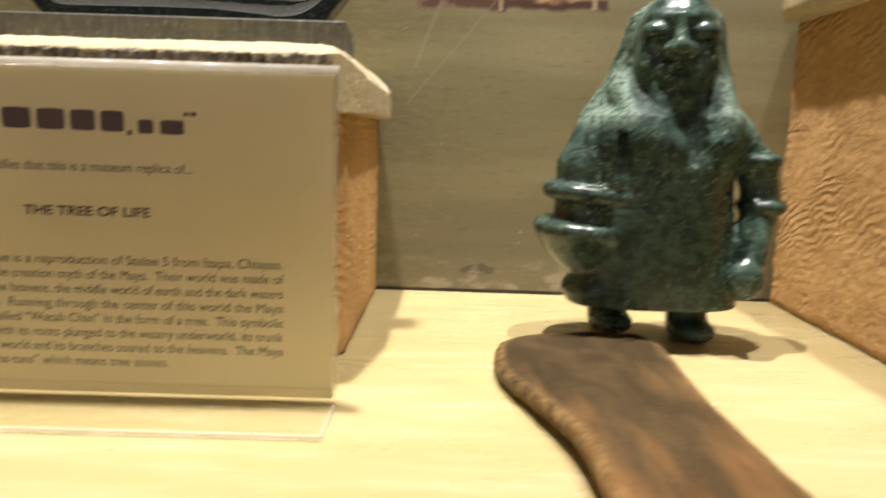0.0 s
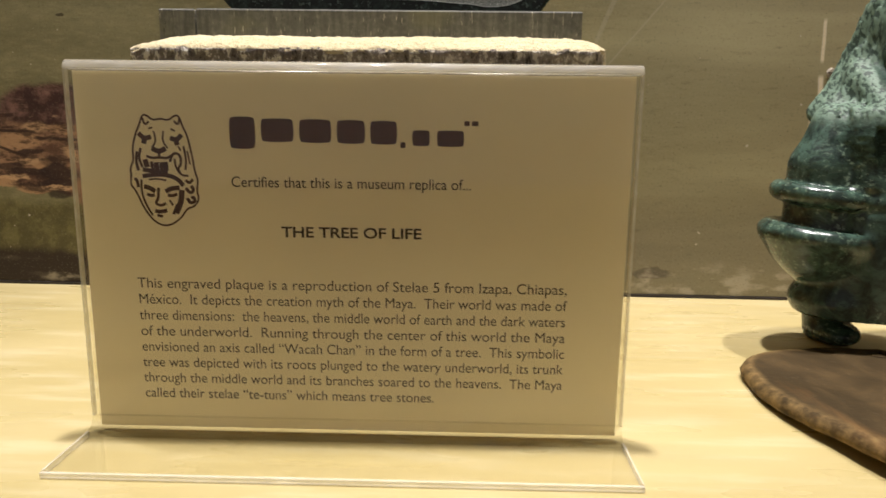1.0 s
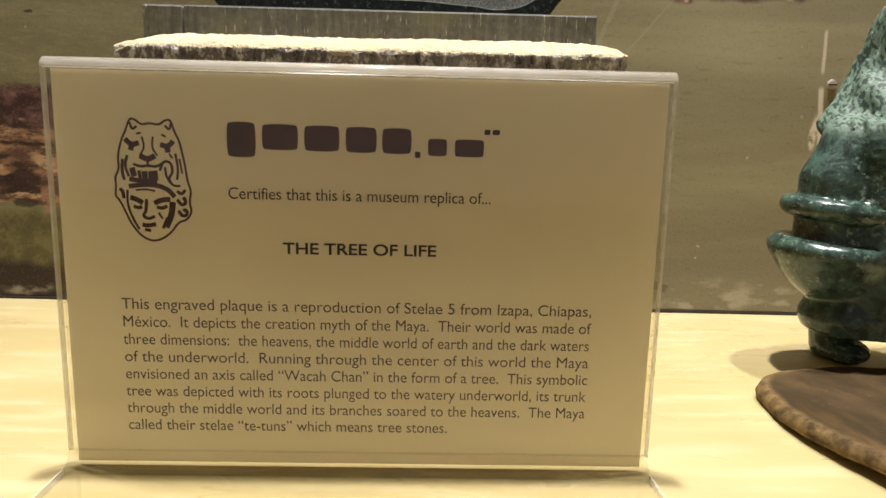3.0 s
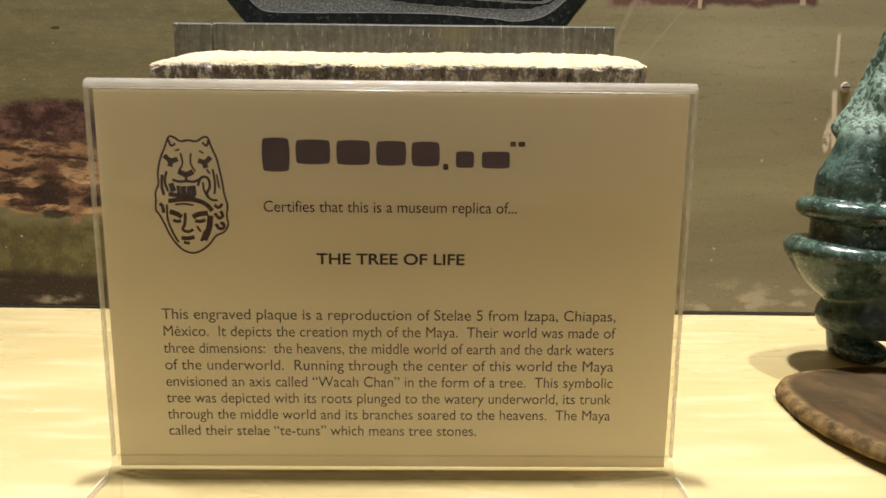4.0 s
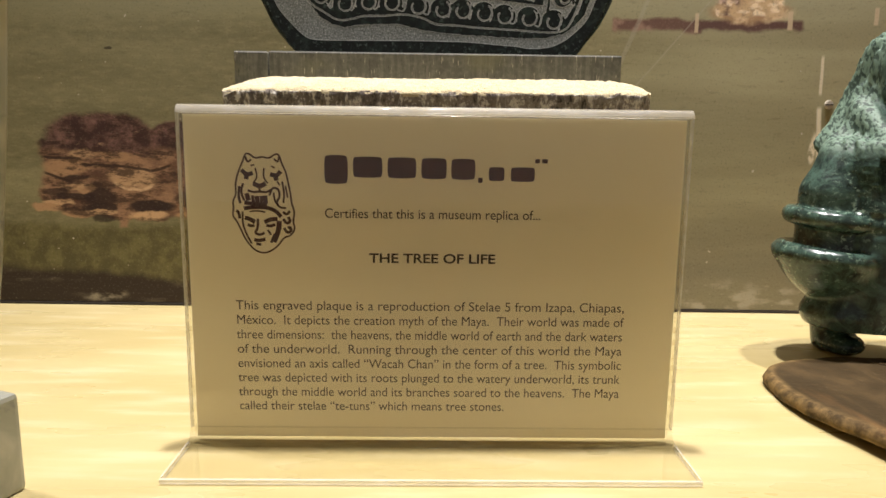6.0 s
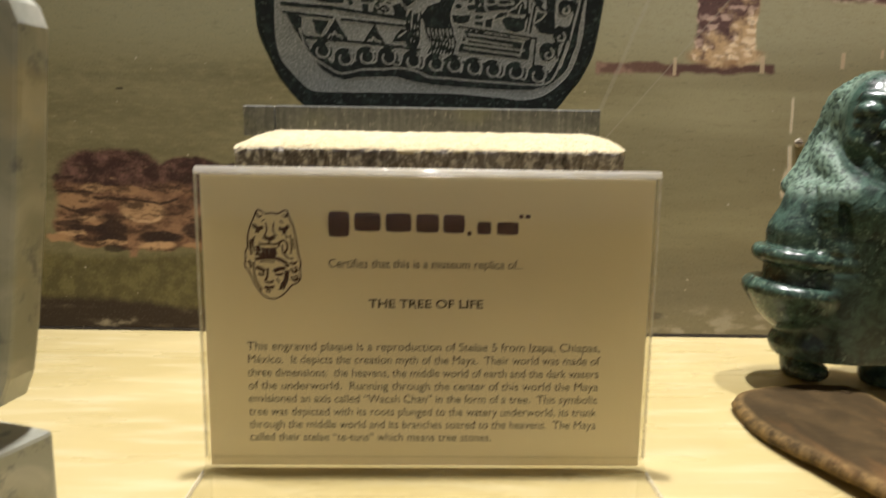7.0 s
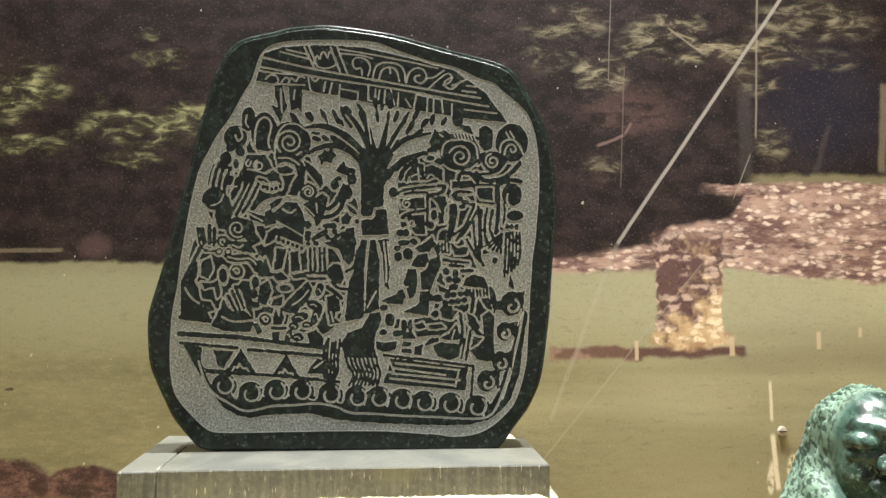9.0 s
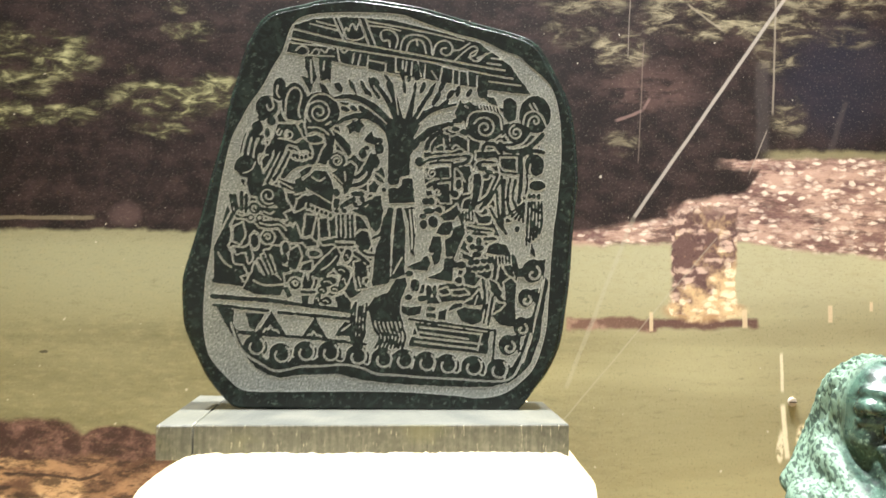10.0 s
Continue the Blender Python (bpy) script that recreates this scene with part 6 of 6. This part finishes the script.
for a, b, r0, r1 in (((-0.0165, -0.0005, 0.1100), (-0.0125, -0.0105, 0.0960), 0.0070, 0.0080), ((-0.0125, -0.0105, 0.0960), (-0.0020, -0.0140, 0.0840), 0.0080, 0.0084),
                     ((0.0230, -0.0005, 0.1100), (0.0240, -0.0100, 0.0960), 0.0065, 0.0070), ((0.0240, -0.0100, 0.0960), (0.0210, -0.0130, 0.0865), 0.0070, 0.0074)):
    figure = blend(figure, limb(a, b, r0, r1), 0.0030)
for side in (-1, 1):
    disc = np.sqrt((np.hypot(GX - 0.002 - side * 0.0205, GZ - 0.1140) - 0.0034) ** 2 + (GY + 0.0005) ** 2) - 0.0010
    figure = blend(figure, orb((0.002 + side * 0.0205, 0.0025, 0.1140), (0.0046, 0.0028, 0.0046)), 0.005)
    figure = blend(figure, disc, 0.0012)
# belt and skirt folds
figure = carve(figure, hoop((0, 0.001, 0.0590), 0.0352, 0.0240, 0.0010), 0.0015)
figure = carve(figure, hoop((0, 0.001, 0.0655), 0.0345, 0.0235, 0.0008), 0.0015)
figure = carve(figure, limb((-0.014, -0.0246, 0.0570), (-0.017, -0.0270, 0.0160), 0.0008, 0.0008), 0.0015)
# arm in a full sleeve, two heavy rings with a hollow between, and a tapering vessel below
figure = blend(figure, limb((-0.0280, 0.003, 0.0900), (-0.0325, 0.003, 0.0740), 0.0105, 0.0125), 0.002)
figure = carve(figure, limb((-0.0205, -0.0150, 0.0880), (-0.0190, -0.0200, 0.0660), 0.0026, 0.0018), 0.0020)
figure = blend(figure, limb((-0.0320, 0.003, 0.0740), (-0.0315, 0.003, 0.0480), 0.0135, 0.0145), 0.002)
slant = (GX + 0.0315) * 0.10
for z, rx, ry, tube in ((0.0630, 0.0158, 0.0165, 0.0043), (0.0462, 0.0182, 0.0190, 0.0047)):
    flat = (np.sqrt(((GX + 0.0315) / rx) ** 2 + ((GY - 0.003) / ry) ** 2) - 1) * rx
    figure = blend(figure, np.sqrt(flat ** 2 + (GZ - z + slant) ** 2) - tube, 0.0008)
depth_in = np.clip((0.0470 - GZ) / 0.0235, 0, 1)
wide = 0.0208 * np.clip(1 - depth_in ** 1.7, 0.0, 1) ** 0.62 + 0.0015
vessel = np.maximum(np.hypot(GX + 0.0315 - 0.004 * depth_in, GY - 0.003) - wide, np.abs(GZ - 0.0350) - 0.0130)
figure = blend(figure, vessel, 0.0030)
figure = blend(figure, np.maximum(orb((-0.0255, 0.000, 0.0200), (0.0155, 0.0175, 0.0100)), 0.0145 - GZ), 0.0015)
# the other arm: a tiered sleeve, forearm and closed hand
figure = blend(figure, limb((0.0310, 0.004, 0.0930), (0.0420, 0.001, 0.0760), 0.0090, 0.0088), 0.004)
figure = blend(figure, hoop((0.0430, 0.001, 0.0800), 0.0072, 0.0090, 0.0026), 0.0014)
figure = blend(figure, limb((0.0430, 0.001, 0.0780), (0.0450, -0.001, 0.0620), 0.0080, 0.0084), 0.002)
figure = blend(figure, hoop((0.0455, -0.001, 0.0600), 0.0072, 0.0088, 0.0034), 0.0012)
figure = blend(figure, limb((0.0445, -0.002, 0.0590), (0.0370, -0.014, 0.0380), 0.0078, 0.0074), 0.002)
figure = blend(figure, orb((0.0340, -0.0195, 0.0300), (0.0080, 0.0066, 0.0090)), 0.002)
for i in range(3):
    figure = carve(figure, limb((0.0295 + i * 0.0038, -0.0262, 0.0255), (0.0305 + i * 0.0038, -0.0258, 0.0350), 0.0006, 0.0006), 0.0008)
# legs and feet
for side, fwd in ((-1, 0.020), (1, 0.008)):
    figure = np.minimum(figure, limb((side * 0.0175 + 0.003, 0.004 + fwd, 0.0200), (side * 0.0175 + 0.003, 0.002 + fwd, 0.0020), 0.0105, 0.0092))
    figure = blend(figure, orb((side * 0.0175 + 0.004, -0.006 + fwd, 0.0010), (0.0098, 0.0110, 0.0054)), 0.003)
figure = np.maximum(figure, -GZ - 0.0041)
grit = np.sin(GX * 2100) * np.sin(GY * 1900 + 1) * np.sin(GZ * 2000 + 2)
knurl = ((GZ > 0.076) & (GZ < 0.108) & (GY < 0.006)) * 1.0
figure = figure + grit * 0.00045 * knurl


def skin(grid, ax, ay, az):
    """Surface nets: one vertex in each cell that the surface crosses, one quad on each edge that it crosses."""
    inside = grid < 0
    n = np.array(grid.shape) - 1
    corners = [(i, j, k) for i in (0, 1) for j in (0, 1) for k in (0, 1)]

    def cut(c, data):
        return data[c[0]:c[0] + n[0], c[1]:c[1] + n[1], c[2]:c[2] + n[2]]
    total = sum(cut(c, inside).astype(int) for c in corners)
    active = (total > 0) & (total < 8)
    where = np.argwhere(active)
    acc, hits = np.zeros((len(where), 3)), np.zeros(len(where))
    for c in corners:
        for axis in range(3):
            if c[axis] == 0:
                e = list(c)
                e[axis] = 1
                g0, g1 = cut(c, grid)[active], cut(tuple(e), grid)[active]
                crossing = (g0 < 0) != (g1 < 0)
                t = np.where(crossing, g0 / np.where(crossing, g0 - g1, 1), 0)
                place = np.array(c, float)[None, :] + 0 * acc
                place[:, axis] += t
                acc += place * crossing[:, None]
                hits += crossing
    co = (where + acc / hits[:, None]) * CELL + np.array([ax, ay, az])
    ids = np.full(active.shape, -1)
    ids[active] = np.arange(len(where))
    faces = []
    for axis in range(3):
        lo, hi = [slice(1, -1)] * 3, [slice(1, -1)] * 3
        lo[axis], hi[axis] = slice(0, -1), slice(1, None)
        a, b = inside[tuple(lo)], inside[tuple(hi)]
        p, q = [x for x in range(3) if x != axis]
        for first, flip in ((a & ~b, axis == 1), (~a & b, axis != 1)):
            e = np.argwhere(first)
            base = e.copy()
            base[:, p] += 1
            base[:, q] += 1
            def cell(dp, dq):
                c = base.copy()
                c[:, p] -= dp
                c[:, q] -= dq
                return ids[c[:, 0], c[:, 1], c[:, 2]]
            quad = np.stack([cell(1, 1), cell(0, 1), cell(0, 0), cell(1, 0)], axis=1)
            faces.append(quad[:, ::-1] if flip else quad)
    faces = np.concatenate(faces)
    return co, faces[(faces >= 0).all(axis=1)]


fig_co, fig_faces = skin(figure, -0.064, -0.046, -0.008)
fig_mesh = bpy.data.meshes.new("jade_figure")
fig_mesh.from_pydata((fig_co * 0.962).tolist(), [], fig_faces.tolist())
fig_mesh.materials.append(JADE_BLUE)
fig_mesh.polygons.foreach_set("use_smooth", [True] * len(fig_mesh.polygons))
statue = new("jade_figure", fig_mesh)
statue.matrix_world = pose(0.1852, 0.2840, 0.0041, 0, 0, 0)
tagged(statue, "polished blue-green jade figure with a vessel standing on the shelf", "statue")
